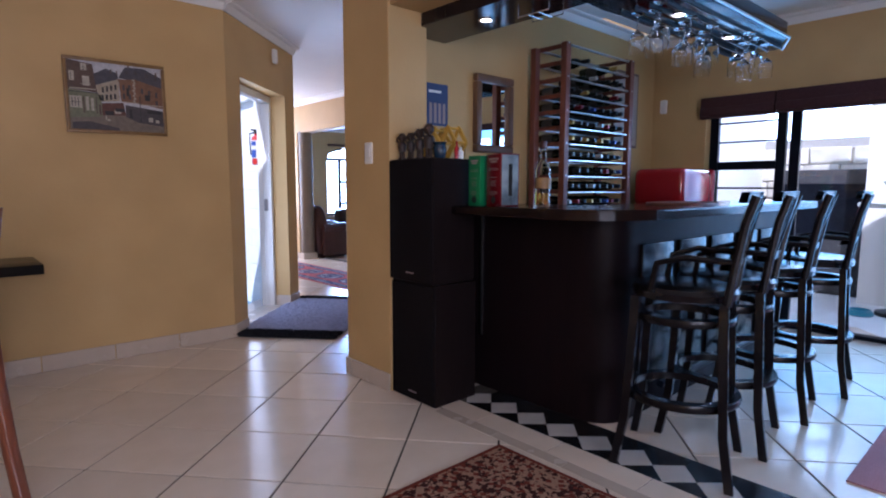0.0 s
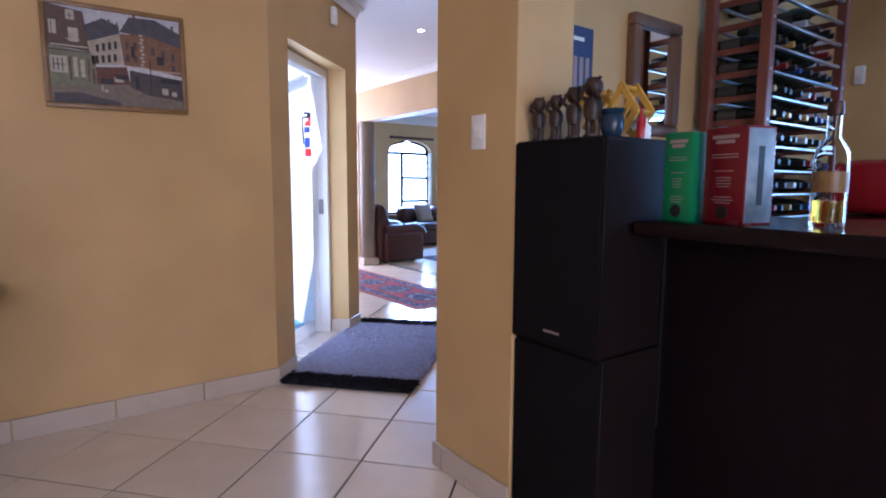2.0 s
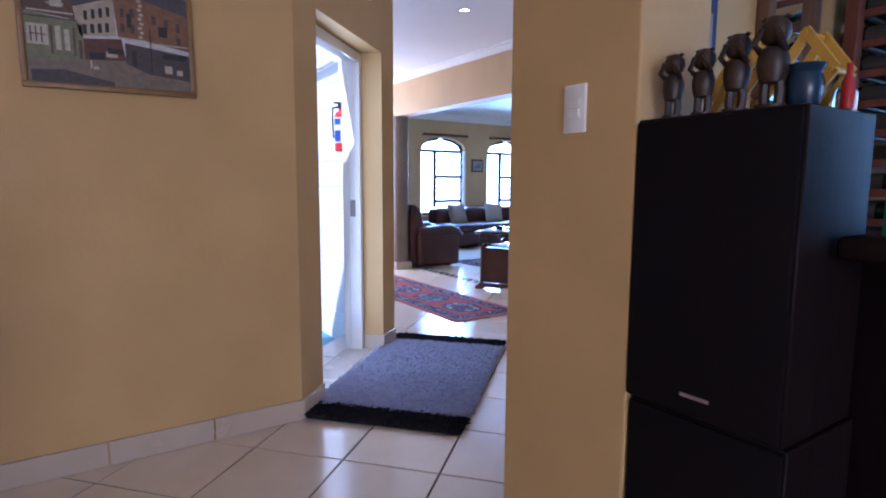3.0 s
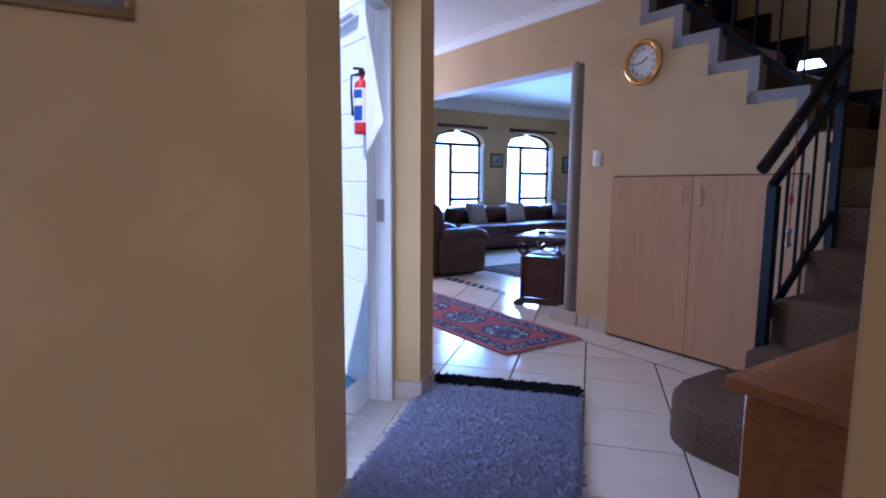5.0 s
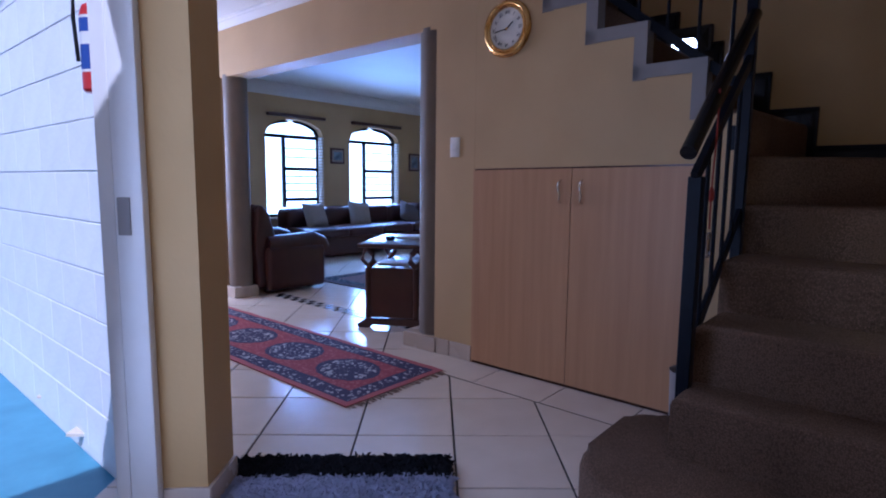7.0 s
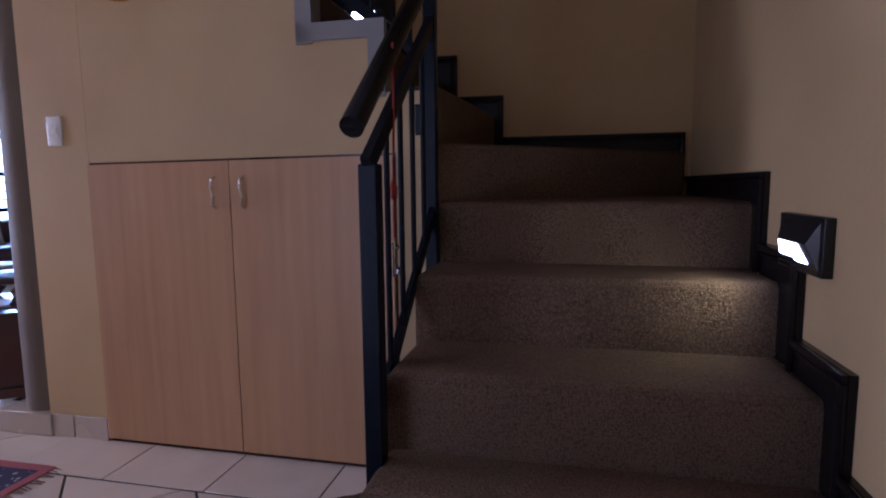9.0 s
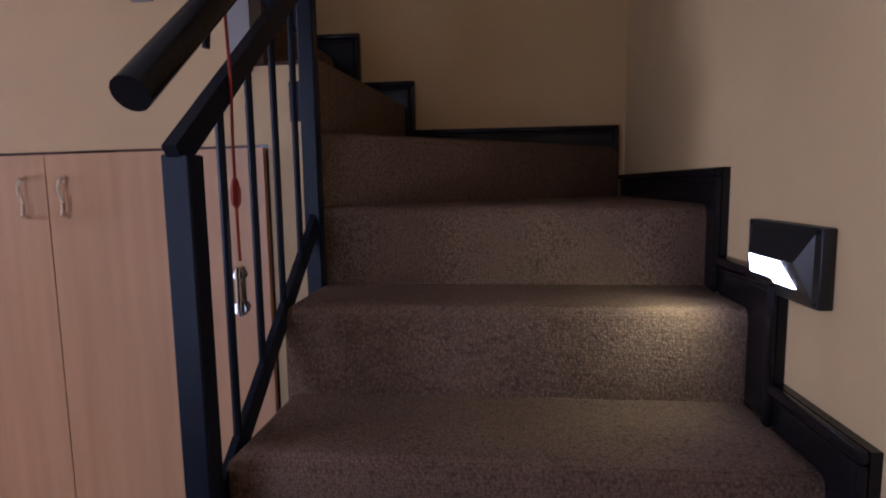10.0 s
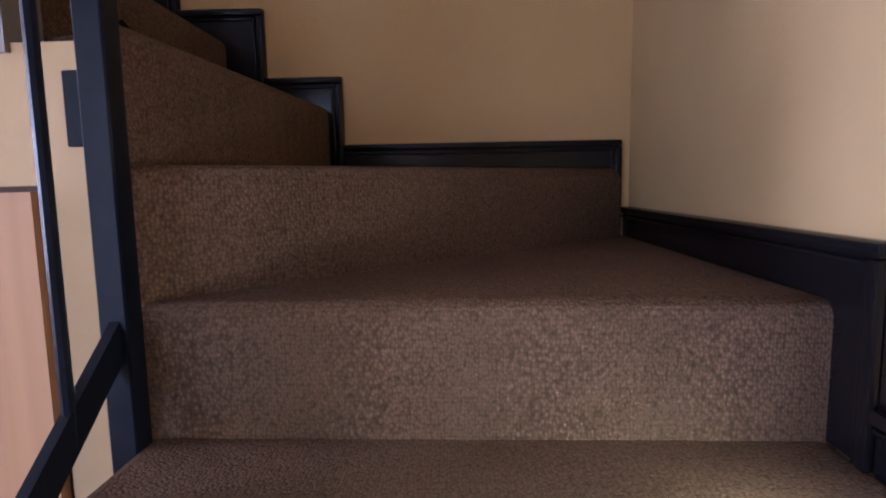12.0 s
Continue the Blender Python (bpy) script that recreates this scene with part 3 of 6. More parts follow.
def skirt_board(p0, p1, w, along="u"):
    """One board with a raised moulding on its upper and lower edge; p = (along, z)."""
    (a0, z0), (a1, z1) = p0, p1
    bm = B()
    for t0, t1, d in ((0, 1, 0.016),):
        if along == "u":
            box(bm, a0, a1, w, w + d, z0, z1)
        else:
            box(bm, w - d, w, a0, a1, z0, z1)
    edge = 0.02
    for za, zb in ((z1 - edge, z1), ):
        if along == "u":
            box(bm, a0, a1, w + 0.0155, w + 0.030, za, zb, 0.005, 2)
        else:
            box(bm, w - 0.030, w - 0.0155, a0, a1, za, zb, 0.005, 2)
    if along == "u":
        box(bm, a0, a0 + edge, w + 0.0155, w + 0.0295, z0, z1 - edge, 0.005, 2)
        box(bm, a0 + edge + 0.004, a0 + edge + 0.013, w + 0.0155, w + 0.024, z0, z1 - edge - 0.004, 0.003, 2)
        box(bm, a0 + edge + 0.004, a1, w + 0.0155, w + 0.024, z1 - edge - 0.013, z1 - edge - 0.0045, 0.003, 2)
    else:
        box(bm, w - 0.0295, w - 0.0155, a0, a0 + edge, z0, z1 - edge, 0.005, 2)
        box(bm, w - 0.024, w - 0.0155, a0 + edge + 0.004, a0 + edge + 0.013, z0, z1 - edge - 0.004, 0.003, 2)
        box(bm, w - 0.024, w - 0.0155, a0 + edge + 0.004, a1, z1 - edge - 0.013, z1 - edge - 0.0045, 0.003, 2)
    part("board", bm, BLACKWOOD, skirting)


S = 0.085
for a0, a1, k in ((2.80, 3.11, 1), (3.11, 3.38, 2), (3.38, 3.645, 3), (3.645, 3.92, 4), (3.92, 4.975, 5)):
    skirt_board((a0, (k - 1) * RISE if k > 1 else 0.0), (a1, k * RISE + S), RIGHT)
skirt_board((RIGHT + 0.03, 6 * RISE - 0.12), (3.857, 6 * RISE + S), 4.975, "w")
skirt_board((3.857, 6 * RISE), (4.084, 7 * RISE + S), 4.975, "w")
for i in range(6):
    skirt_board((4.084 + 0.25 * i, (7 + i) * RISE - 0.02), (4.334 + 0.25 * i, (8 + i) * RISE + S), 4.975, "w")

# balustrade of black steel
rail = thing("stair_balustrade", UW(0, 0), "black painted steel balustrade with a round handrail", "balustrade")
NU, NW = 3.41, 3.982
part("newel", box(B(), NU - 0.022, NU + 0.022, NW - 0.022, NW + 0.022, 0.20, 1.10, 0.003), IRON, rail)
part("newel", box(B(), NEW[0] - 0.018, NEW[0] + 0.022, NEW[1] - 0.02, NEW[1] + 0.02, 4 * RISE - 0.08, 2.75, 0.003), IRON, rail)
slope = 0.80
part("top_bar", flat_bar(B(), (NU - 0.022, NW, 1.095), (NEW[0], NW, 1.095 + slope * (NEW[0] - NU)), 0.040, 0.022), IRON, rail)
part("bottom_bar", flat_bar(B(), (NU, NW, 0.49), (NEW[0], NW, 0.49 + slope * (NEW[0] - NU)), 0.045, 0.014), IRON, rail)
for i in range(4):
    u = NU + (NEW[0] - NU) * (i + 1) / 5
    z = slope * (u - NU)
    part("baluster", tube(B(), [(u, NW, 0.475 + z), (u, NW, 1.095 + z)], 0.008), IRON, rail)
part("handrail", tube(B(), [(3.295, NW - 0.004, 1.17), (NEW[0], NW - 0.004, 1.17 + slope * (NEW[0] - 3.295))], 0.026, 16), BLACKWOOD, rail, "round black wooden handrail")
for u in (3.5, 3.86):
    z = 1.17 + slope * (u - 3.295)
    part("bracket", tube(B(), [(u, NW, z - 0.06), (u, NW - 0.004, z - 0.02)], 0.007, 6), IRON, rail)
part("fixing_plate", box(B(), NEW[0] + 0.004, NEW[0] + 0.012, NEW[1] + 0.0205, NEW[1] + 0.055, 1.215, 1.315, 0.002), IRON, rail)
# the upper flight
us = 0.20 / 0.25
part("top_bar", flat_bar(B(), (4.11, NEW[1] + 0.02, 2.15), (4.11, 6.2, 2.15 + us * 2.2), 0.04, 0.014, (1, 0, 0)), IRON, rail)
part("bottom_bar", flat_bar(B(), (4.11, NEW[1] + 0.02, 1.46), (4.11, 6.2, 1.46 + us * 2.2), 0.04, 0.014, (1, 0, 0)), IRON, rail)
part("handrail", tube(B(), [(4.11, NEW[1] - 0.02, 2.22), (4.11, 6.2, 2.22 + us * 2.2)], 0.025, 14), BLACKWOOD, rail, "round black wooden handrail")
for i in range(14):
    w = 4.08 + 0.135 * i
    z = us * (w - NEW[1] - 0.02)
    part("baluster", tube(B(), [(4.11, w, 1.46 + z), (4.11, w, 2.15 + z)], 0.008), IRON, rail)

# cord and bottle opener hanging from a baluster
charm = thing("keyring_cord", UW(3.545, NW - 0.016, 0.06), "red cord with a steel bottle opener hanging on the balustrade", "keyring")
part("cord", tube(B(), [(-0.02, -0.006, 1.33), (0, 0, 1.17), (0.008, 0.006, 1.05), (0.012, 0.008, 0.93), (0.014, 0.008, 0.86)], 0.003, 6), GARNET, charm)
part("knot", lathe(B(), [(0, 0.0), (0.009, 0.012), (0.010, 0.035), (0.005, 0.055), (0, 0.06)], 8, pose(0.012, 0.008, 0.95)), GARNET, charm)
bm = B()
box(bm, 0.002, 0.028, 0.004, 0.014, 0.76, 0.85, 0.004, 2)
tube(bm, [(0.004, 0.009, 0.775), (0.026, 0.009, 0.775)], 0.012, 8)
tube(bm, [(0.004, 0.009, 0.835), (0.026, 0.009, 0.835)], 0.009, 8)
part("bottle_opener", bm, CHROME, charm, "small chrome bottle opener")


def step_lamp(m):
    t = thing("step_light", m, "black wedge-shaped solar wall light, lit", "wall light", "stair wall lights")
    part("backplate", box(B(), -0.075, 0.075, -0.0228, 0.008, -0.06, 0.06, 0.003, 2), BLACK, t)
    bm = B()
    vs = [bm.verts.new(p) for p in ((-0.064, 0.008, 0.050), (0.064, 0.008, 0.050), (0.064, 0.008, -0.048), (-0.064, 0.008, -0.048), (-0.048, 0.032, 0.004), (0.048, 0.032, 0.004))]
    for f in ((0, 1, 5, 4), (1, 2, 5), (0, 4, 3), (0, 3, 2, 1), (3, 4, 5, 2)):
        bm.faces.new([vs[i] for i in f])
    part("housing", bm, BLACK, t, smooth=False)
    bm = B()
    vs = [bm.verts.new(p) for p in ((-0.022, 0.0322, 0.0012), (0.046, 0.0322, 0.0012), (0.058, 0.0136, -0.0385), (-0.040, 0.0136, -0.0385))]
    bm.faces.new(vs)
    for x in (-0.068, 0.068):
        for z in (-0.053, 0.053):
            part("screw", lathe(B(), [(0, 0.0078), (0.0035, 0.0078), (0.003, 0.0095), (0, 0.0098)], 8, pose(x, 0, z, -90)), IRON, t)
    part("led_panel", bm, LED, t, "glowing white LED panel", smooth=False)
    return t


lamp_1 = step_lamp(UW(3.638, RIGHT + 0.017, 0.910) @ Matrix.Diagonal((1.68, 0.75, 1.08, 1)))
lamp_2 = step_lamp(UW(4.945, 4.52, 1.90, 90) @ Matrix.Diagonal((1.68, 1.3, 1.22, 1)))

# ---- cupboard under the stairs ----
cup = thing("stair_cupboard", UW(0, 0), "pale maple veneer cupboard doors under the stairs", "cupboard")
# dark sheet behind the doors: the shadow in their gaps is put in by colour
part("frame", face_prism(B(), [(4.13, 0.0), (5.40, 0.0), (5.40, 1.152), (4.13, 1.165)], 4.085, 4.10), MAHOG, cup, "dark shadow gap frame")
for a, b in ((4.772, 5.392), (4.138, 4.768)):
    d = part("door", face_prism(B(), [(a, 0.022), (b, 0.022), (b, 1.143 + (5.40 - b) * 0.0102), (a, 1.143 + (5.40 - a) * 0.0102)], 4.062, 4.084), MAPLE, cup)
    hw = 4.83 if a > 4.7 else 4.71
    pts = [(4.062, hw, 1.09), (4.040, hw, 1.08), (4.038, hw + 0.006, 1.055), (4.038, hw - 0.006, 1.015), (4.040, hw, 0.985), (4.062, hw, 0.975)]
    part("handle", tube(B(), pts, 0.006, 8), CHROME, d, "wavy satin chrome handle")

# ---- lounge opening columns ----
for w in (5.78, 8.20):
    t = thing("half_round_column", UW(4.18, w, 0), "taupe plastered round column on a tiled base", "column", "columns of the lounge opening")
    part("shaft", lathe(B(), [(0.0, 0.10), (0.105, 0.10), (0.105, 2.0), (0, 2.0)], 28), TAUPE, t)
    part("base", box(B(), -0.12, 0.12, -0.10, 0.18 if w < 6 else 0.10, 0, 0.10, 0.004), SKIRT, t, "beige tiled base")

# ---- passage doorway ----
t = thing("door_frame", Matrix.Identity(4), "white painted steel door frame of the passage", "door frame", kind="structure")
part("jamb", box(B(), -2.19, -2.11, 5.160, 5.203, 0, 1.96, 0.006, 2), WHITE, t)
part("jamb", box(B(), -2.19, -2.11, 4.272, 4.33, 0, 1.96, 0.006, 2), WHITE, t)
part("head", box(B(), -2.19, -2.11, 4.331, 5.159, 1.90, 1.96, 0.006, 2), WHITE, t)
part("stop", box(B(), -2.235, -2.191, 5.165, 5.201, 0, 1.96, 0.003), WHITE, t)
part("strike_plate", box(B(), -2.18, -2.145, 5.154, 5.1602, 0.91, 1.02, 0.001), GREYTRIM, t, "steel strike plate")
part("threshold", box(B(), -2.235, -2.05, 4.273, 5.202, -0.003, 0.004), SKIRT, t)
ext = thing("fire_extinguisher", UW(2.225, 5.48, 1.485) @ Matrix.Diagonal((0.72, 0.72, 0.85, 1)), "red fire extinguisher with blue and white label on the brick wall", "fire extinguisher")
part("cylinder", lathe(B(), [(0, -0.16), (0.05, -0.16), (0.058, -0.15), (0.058, 0.12), (0.045, 0.155), (0.018, 0.17), (0.016, 0.19), (0, 0.19)], 20, pose(-0.075, 0, 0)), RED, ext)


def wrap(z0, z1, a0, a1, r):
    """A sheet bent round the cylinder between two angles."""
    bm = B()
    row = [[bm.verts.new((-0.075 + r * math.cos(radians(a0 + (a1 - a0) * k / 8)), r * math.sin(radians(a0 + (a1 - a0) * k / 8)), z)) for k in range(9)] for z in (z0, z1)]
    for k in range(8):
        bm.faces.new((row[0][k], row[0][k + 1], row[1][k + 1], row[1][k]))
    return bm


part("label", wrap(-0.09, 0.115, 160, 275, 0.0586), LETTER, ext, "white and blue printed label")
part("label_panel", wrap(-0.08, 0.01, 168, 245, 0.0590), BLUE, ext)
part("label_panel", wrap(0.055, 0.105, 168, 245, 0.0590), BLUE, ext)
bm = box(B(), -0.10, -0.05, -0.012, 0.012, 0.19, 0.225, 0.004)
box(bm, -0.14, -0.06, -0.01, 0.01, 0.225, 0.24, 0.003)
part("valve", bm, BLACK, ext)
part("hose", tube(B(), [(-0.10, 0, 0.2), (-0.15, 0.01, 0.19), (-0.15, 0.02, 0.1), (-0.14, 0.02, -0.05)], 0.009, 8), BLACK, ext)
part("bracket", box(B(), -0.02, 0, -0.03, 0.03, 0.05, 0.2), STEEL, ext)
pipe = solid("wall_pipe", tube(B(), [(2.19, 5.6, 2.0), (2.19, 7.4, 1.95)], 0.02, 10), WHITE, UW(0, 0), "white pipe fixed along the brick passage wall", "pipe")

# ---- rugs ----
def rug_mat(name, ground, motif, dark, pale, w2, l2, oval=False, bordered=True, cell=24):
    """Field, medallions and borders from stripes and diamonds in the rug's own measure."""
    m = bpy.data.materials.new(name)
    m.use_nodes = True
    n, l = m.node_tree.nodes, m.node_tree.links
    p = n["Principled BSDF"]
    p.inputs["Roughness"].default_value = 0.95
    p.inputs["Specular IOR Level"].default_value = 0.1
    tc = n.new("ShaderNodeTexCoord")
    sp = n.new("ShaderNodeSeparateXYZ")
    jit = n.new("ShaderNodeTexNoise")
    jit.inputs["Scale"].default_value = 45
    l.new(tc.outputs["Object"], jit.inputs["Vector"])
    l.new(tc.outputs["Object"], sp.inputs["Vector"])

    def math_node(op, a, b=0.0, c=0.0):
        k = n.new("ShaderNodeMath")
        k.operation = op
        for i, v in enumerate((a, b, c)):
            if isinstance(v, (int, float)):
                k.inputs[i].default_value = v
            else:
                l.new(v, k.inputs[i])
        return k.outputs[0]

    x = math_node("ABSOLUTE", sp.outputs["X"])
    y = math_node("ABSOLUTE", sp.outputs["Y"])
    edge = math_node("MINIMUM", math_node("SUBTRACT", w2, x), math_node("SUBTRACT", l2, y))
    pitch = 0.52
    yy = math_node("PINGPONG", math_node("ADD", sp.outputs["Y"], 100 * pitch), pitch / 2)
    dia = math_node("ADD", math_node("MULTIPLY", x, 1.0), yy)
    if oval:
        dia = math_node("SQRT", math_node("ADD", math_node("POWER", math_node("MULTIPLY", x, 1.25), 2.0), math_node("POWER", yy, 2.0)))
    stair = math_node("SNAP", math_node("ADD", dia, math_node("MULTIPLY", math_node("SUBTRACT", jit.outputs["Fac"], 0.5), 0.03)), 0.026)
    vor = n.new("ShaderNodeTexVoronoi")
    vor.distance = "MANHATTAN"
    vor.inputs["Scale"].default_value = cell
    l.new(tc.outputs["Object"], vor.inputs["Vector"])

    def mix(f, a, b):
        k = n.new("ShaderNodeMix")
        k.data_type = "RGBA"
        l.new(f, k.inputs["Factor"])
        for s, v in (("A", a), ("B", b)):
            if isinstance(v, tuple):
                k.inputs[s].default_value = (*v, 1)
            else:
                l.new(v, k.inputs[s])
        return k.outputs["Result"]

    speck = math_node("GREATER_THAN", vor.outputs["Distance"], 0.55)
    col = mix(speck, ground, motif)
    col = mix(math_node("LESS_THAN", stair, 0.19), col, dark)
    col = mix(math_node("LESS_THAN", stair, 0.165), col, mix(math_node("GREATER_THAN", vor.outputs["Distance"], 0.6), pale, dark))
    if oval:
        col = mix(math_node("LESS_THAN", stair, 0.10), col, mix(math_node("GREATER_THAN", vor.outputs["Distance"], 0.40), pale, dark))
    elif bordered:
        col = mix(math_node("LESS_THAN", stair, 0.10), col, ground)
        col = mix(math_node("LESS_THAN", stair, 0.05), col, dark)
    else:
        col = mix(speck, ground, mix(math_node("GREATER_THAN", jit.outputs["Fac"], 0.52), pale, dark))
    border = mix(math_node("GREATER_THAN", vor.outputs["Distance"], 0.5), pale, dark)
    if bordered:
        col = mix(math_node("LESS_THAN", edge, 0.145), col, dark)
        col = mix(math_node("LESS_THAN", edge, 0.135), col, border)
        col = mix(math_node("LESS_THAN", edge, 0.05), col, dark)
        col = mix(math_node("LESS_THAN", edge, 0.038), col, ground)
    col = mix(math_node("LESS_THAN", edge, 0.018), col, ground)
    hs = n.new("ShaderNodeHueSaturation")
    fine = n.new("ShaderNodeTexNoise")
    fine.inputs["Scale"].default_value = 220
    l.new(tc.outputs["Object"], fine.inputs["Vector"])
    l.new(math_node("ADD", math_node("MULTIPLY", fine.outputs["Fac"], 0.7), 0.65), hs.inputs["Value"])
    l.new(col, hs.inputs["Color"])
    l.new(hs.outputs["Color"], p.inputs["Base Color"])
    b = n.new("ShaderNodeBump")
    b.inputs["Strength"].default_value = 0.5
    b.inputs["Distance"].default_value = 0.004
    l.new(fine.outputs["Fac"], b.inputs["Height"])
    l.new(b.outputs["Normal"], p.inputs["Normal"])
    return m


def woven_rug(name, m, w2, l2, material, label, fringe=None):
    t = thing(name, m, label, "rug")
    bm = B()
    nx, ny = 14, 48
    grid = [[bm.verts.new((-w2 + 2 * w2 * i / nx, -l2 + 2 * l2 * j / ny, 0.008 + 0.004 * noise.noise((i * 0.5, j * 0.4, 3)))) for i in range(nx + 1)] for j in range(ny + 1)]
    for j in range(ny):
        for i in range(nx):
            bm.faces.new((grid[j][i], grid[j][i + 1], grid[j + 1][i + 1], grid[j + 1][i]))
    r = bmesh.ops.extrude_face_region(bm, geom=list(bm.faces))
    for v in r["geom"]:
        if isinstance(v, bmesh.types.BMVert):
            v.co.z = 0.001
    part("field", bm, material, t)
    if fringe:
        bm = B()
        rnd = random.Random(4)
        for e in (-1, 1):
            for i in range(46):
                x = -w2 + 2 * w2 * (i + 0.5) / 46
                tube(bm, [(x, e * (l2 - 0.004), 0.005), (x + rnd.uniform(-0.012, 0.012), e * (l2 + rnd.uniform(0.03, 0.05)), 0.003)], 0.003, 4)
        tagged(part("fringe", bm, fringe, t, "fringed end"), kind="stuff")
    return t


RUNNER = rug_mat("red_runner_wool", (0.44, 0.14, 0.145), (0.33, 0.085, 0.095), (0.075, 0.07, 0.12), (0.46, 0.45, 0.47), 0.355, 1.45, True, True, 36)
FRINGE = mat("cotton_fringe", (0.28, 0.20, 0.16), 0.95)
woven_rug("runner_rug", UW(3.485, 6.87, 0.0), 0.355, 1.45, RUNNER, "red and navy patterned woven runner rug in the hall", FRINGE)
DINRUG = rug_mat("rust_rug_wool", (0.16, 0.035, 0.022), (0.30, 0.13, 0.075), (0.05, 0.016, 0.014), (0.34, 0.20, 0.13), 0.9, 0.95, False, False, 34)
woven_rug("dining_rug", BW(0.88, 0.70, 0.0), 0.9, 0.95, DINRUG, "rust red patterned woven rug on dining tiles")
PINKRUG = rug_mat("pink_rug_wool", (0.42, 0.22, 0.24), (0.34, 0.16, 0.18), (0.30, 0.05, 0.08), (0.42, 0.36, 0.38), 0.7, 0.9)
woven_rug("bar_rug", BW(3.4, -0.35, 0.0, 90), 0.9, 1.0, PINKRUG, "faded pink patterned rug beside the bar stools")
LOUNGERUG = rug_mat("brown_rug_wool", (0.10, 0.055, 0.05), (0.16, 0.08, 0.06), (0.02, 0.018, 0.02), (0.26, 0.2, 0.16), 0.9, 1.1)
woven_rug("lounge_rug", UW(6.1, 7.3, 0.0), 0.95, 1.1, LOUNGERUG, "dark patterned rug under the lounge table")

# shaggy mat at the doorway: a backing and thousands of tufts
shag = thing("shaggy_mat", pose(-1.605, 4.775, 0, 0, 0, -2.5) @ Matrix.Diagonal((1.05, 1, 1, 1)), "grey-blue shaggy pile mat with black ends", "mat")
part("backing", box(B(), -0.37, 0.37, -0.74, 0.74, 0.001, 0.008), BLACK, shag)
GREYPILE = mat("grey_pile", (0.50, 0.51, 0.64), 0.95, second=(0.36, 0.37, 0.47), scale=28, spec=0.15)
DARKPILE = mat("black_pile", (0.012, 0.012, 0.016), 0.9, second=(0.03, 0.03, 0.036), scale=28, spec=0.15)


def tufts(y0, y1, count, seed):
    rnd = np.random.RandomState(seed)
    x, y = rnd.uniform(-0.375, 0.375, count), rnd.uniform(y0, y1, count)
    a, ln, ht = rnd.uniform(0, 2 * math.pi, count), rnd.uniform(0.012, 0.034, count), rnd.uniform(0.014, 0.032, count)
    dx, dy = np.cos(a), np.sin(a)
    wd = 0.0032
    z0 = np.full(count, 0.006)
    p = np.empty((count, 4, 3))
    p[:, 0] = np.stack((x - dy * wd, y + dx * wd, z0), 1)
    p[:, 1] = np.stack((x + dy * wd, y - dx * wd, z0), 1)
    p[:, 2] = np.stack((x + dx * ln * 0.5 + dy * wd * 0.7, y + dy * ln * 0.5 - dx * wd * 0.7, z0 + ht), 1)
    p[:, 3] = np.stack((x + dx * ln * 1.2 - dy * 0.001, y + dy * ln * 1.2, z0 + ht * 0.7), 1)
    me = bpy.data.meshes.new("pile")
    me.from_pydata(p.reshape(-1, 3).tolist(), [], [(4 * i, 4 * i + 1, 4 * i + 2, 4 * i + 3) for i in range(count)])
    return me


for y0, y1, count, material, label in ((-0.60, 0.60, 42000, GREYPILE, "grey-blue pile"), (-0.75, -0.60, 4500, DARKPILE, "black end pile"), (0.60, 0.75, 4500, DARKPILE, "black end pile")):
    me = tufts(y0, y1, count, int(100 * (y0 + 2)))
    me.materials.append(material)
    tagged(part("pile", me, None, shag, label), kind="stuff")

# ---- dining side ----


def skirting_row(parent, u0, u1, first, face, along, sign, h=0.10):
    """Skirting tiles of 0.40 m along a wall; first: where a joint falls."""
    cuts = [u0] + [first + 0.40 * k for k in range(-12, 16) if u0 + 0.03 < first + 0.40 * k < u1 - 0.03] + [u1]
    for a, b in zip(cuts, cuts[1:]):
        bm = B()
        if along == "u":
            box(bm, a + 0.0028, b - 0.0028, min(face, face + sign * 0.012), max(face, face + sign * 0.012), 0.001, h, 0.002)
        else:
            box(bm, min(face, face + sign * 0.012), max(face, face + sign * 0.012), a + 0.0028, b - 0.0028, 0.001, h, 0.002)
        part("skirting_tile", bm, SKIRT, parent)


bb = thing("baseboard", UW(0, 0), "beige ceramic skirting tiles", "skirting", kind="structure")
skirting_row(bb, -2.6, PW1 + 0.008, 1.43, PWW, "u", -1)
skirting_row(bb, PL0, PL1, PL1 - 0.05, PU, "w", -1)
skirting_row(bb, PU - 0.012, 1.885, 1.8, PL1, "u", 1)
skirting_row(bb, 5.40, 5.68, 5.57, 4.08, "w", -1)
skirting_row(bb, 8.30, 9.4, 8.5, 4.08, "w", -1)
skirting_row(bb, 5.28, 9.4, 5.6, 2.44, "w", 1)
skirting_row(bb, 4.28, 9.6, 5.0, 10.596, "u", -1)
bb2 = thing("baseboard_door_wall", Matrix.Identity(4), "beige ceramic skirting tiles", "skirting", kind="structure")
bm = B()
prism(bm, [(WCX, WCY), (WCX + 0.014, WCY - 0.004), (JX + 0.012, JY), (JX, JY)], 0.001, 0.10, 0.002, 1)
part("skirting_tile", bm, SKIRT, bb2)
part("skirting_tile", prism(B(), [(-1.975, 5.21), (-1.963, 5.198), (-1.943, 5.415), (-1.955, 5.415)], 0.001, 0.10, 0.002, 1), SKIRT, bb2)
part("skirting_tile", box(B(), -2.11, -1.965, 5.193, 5.205, 0.001, 0.10, 0.002), SKIRT, bb2)


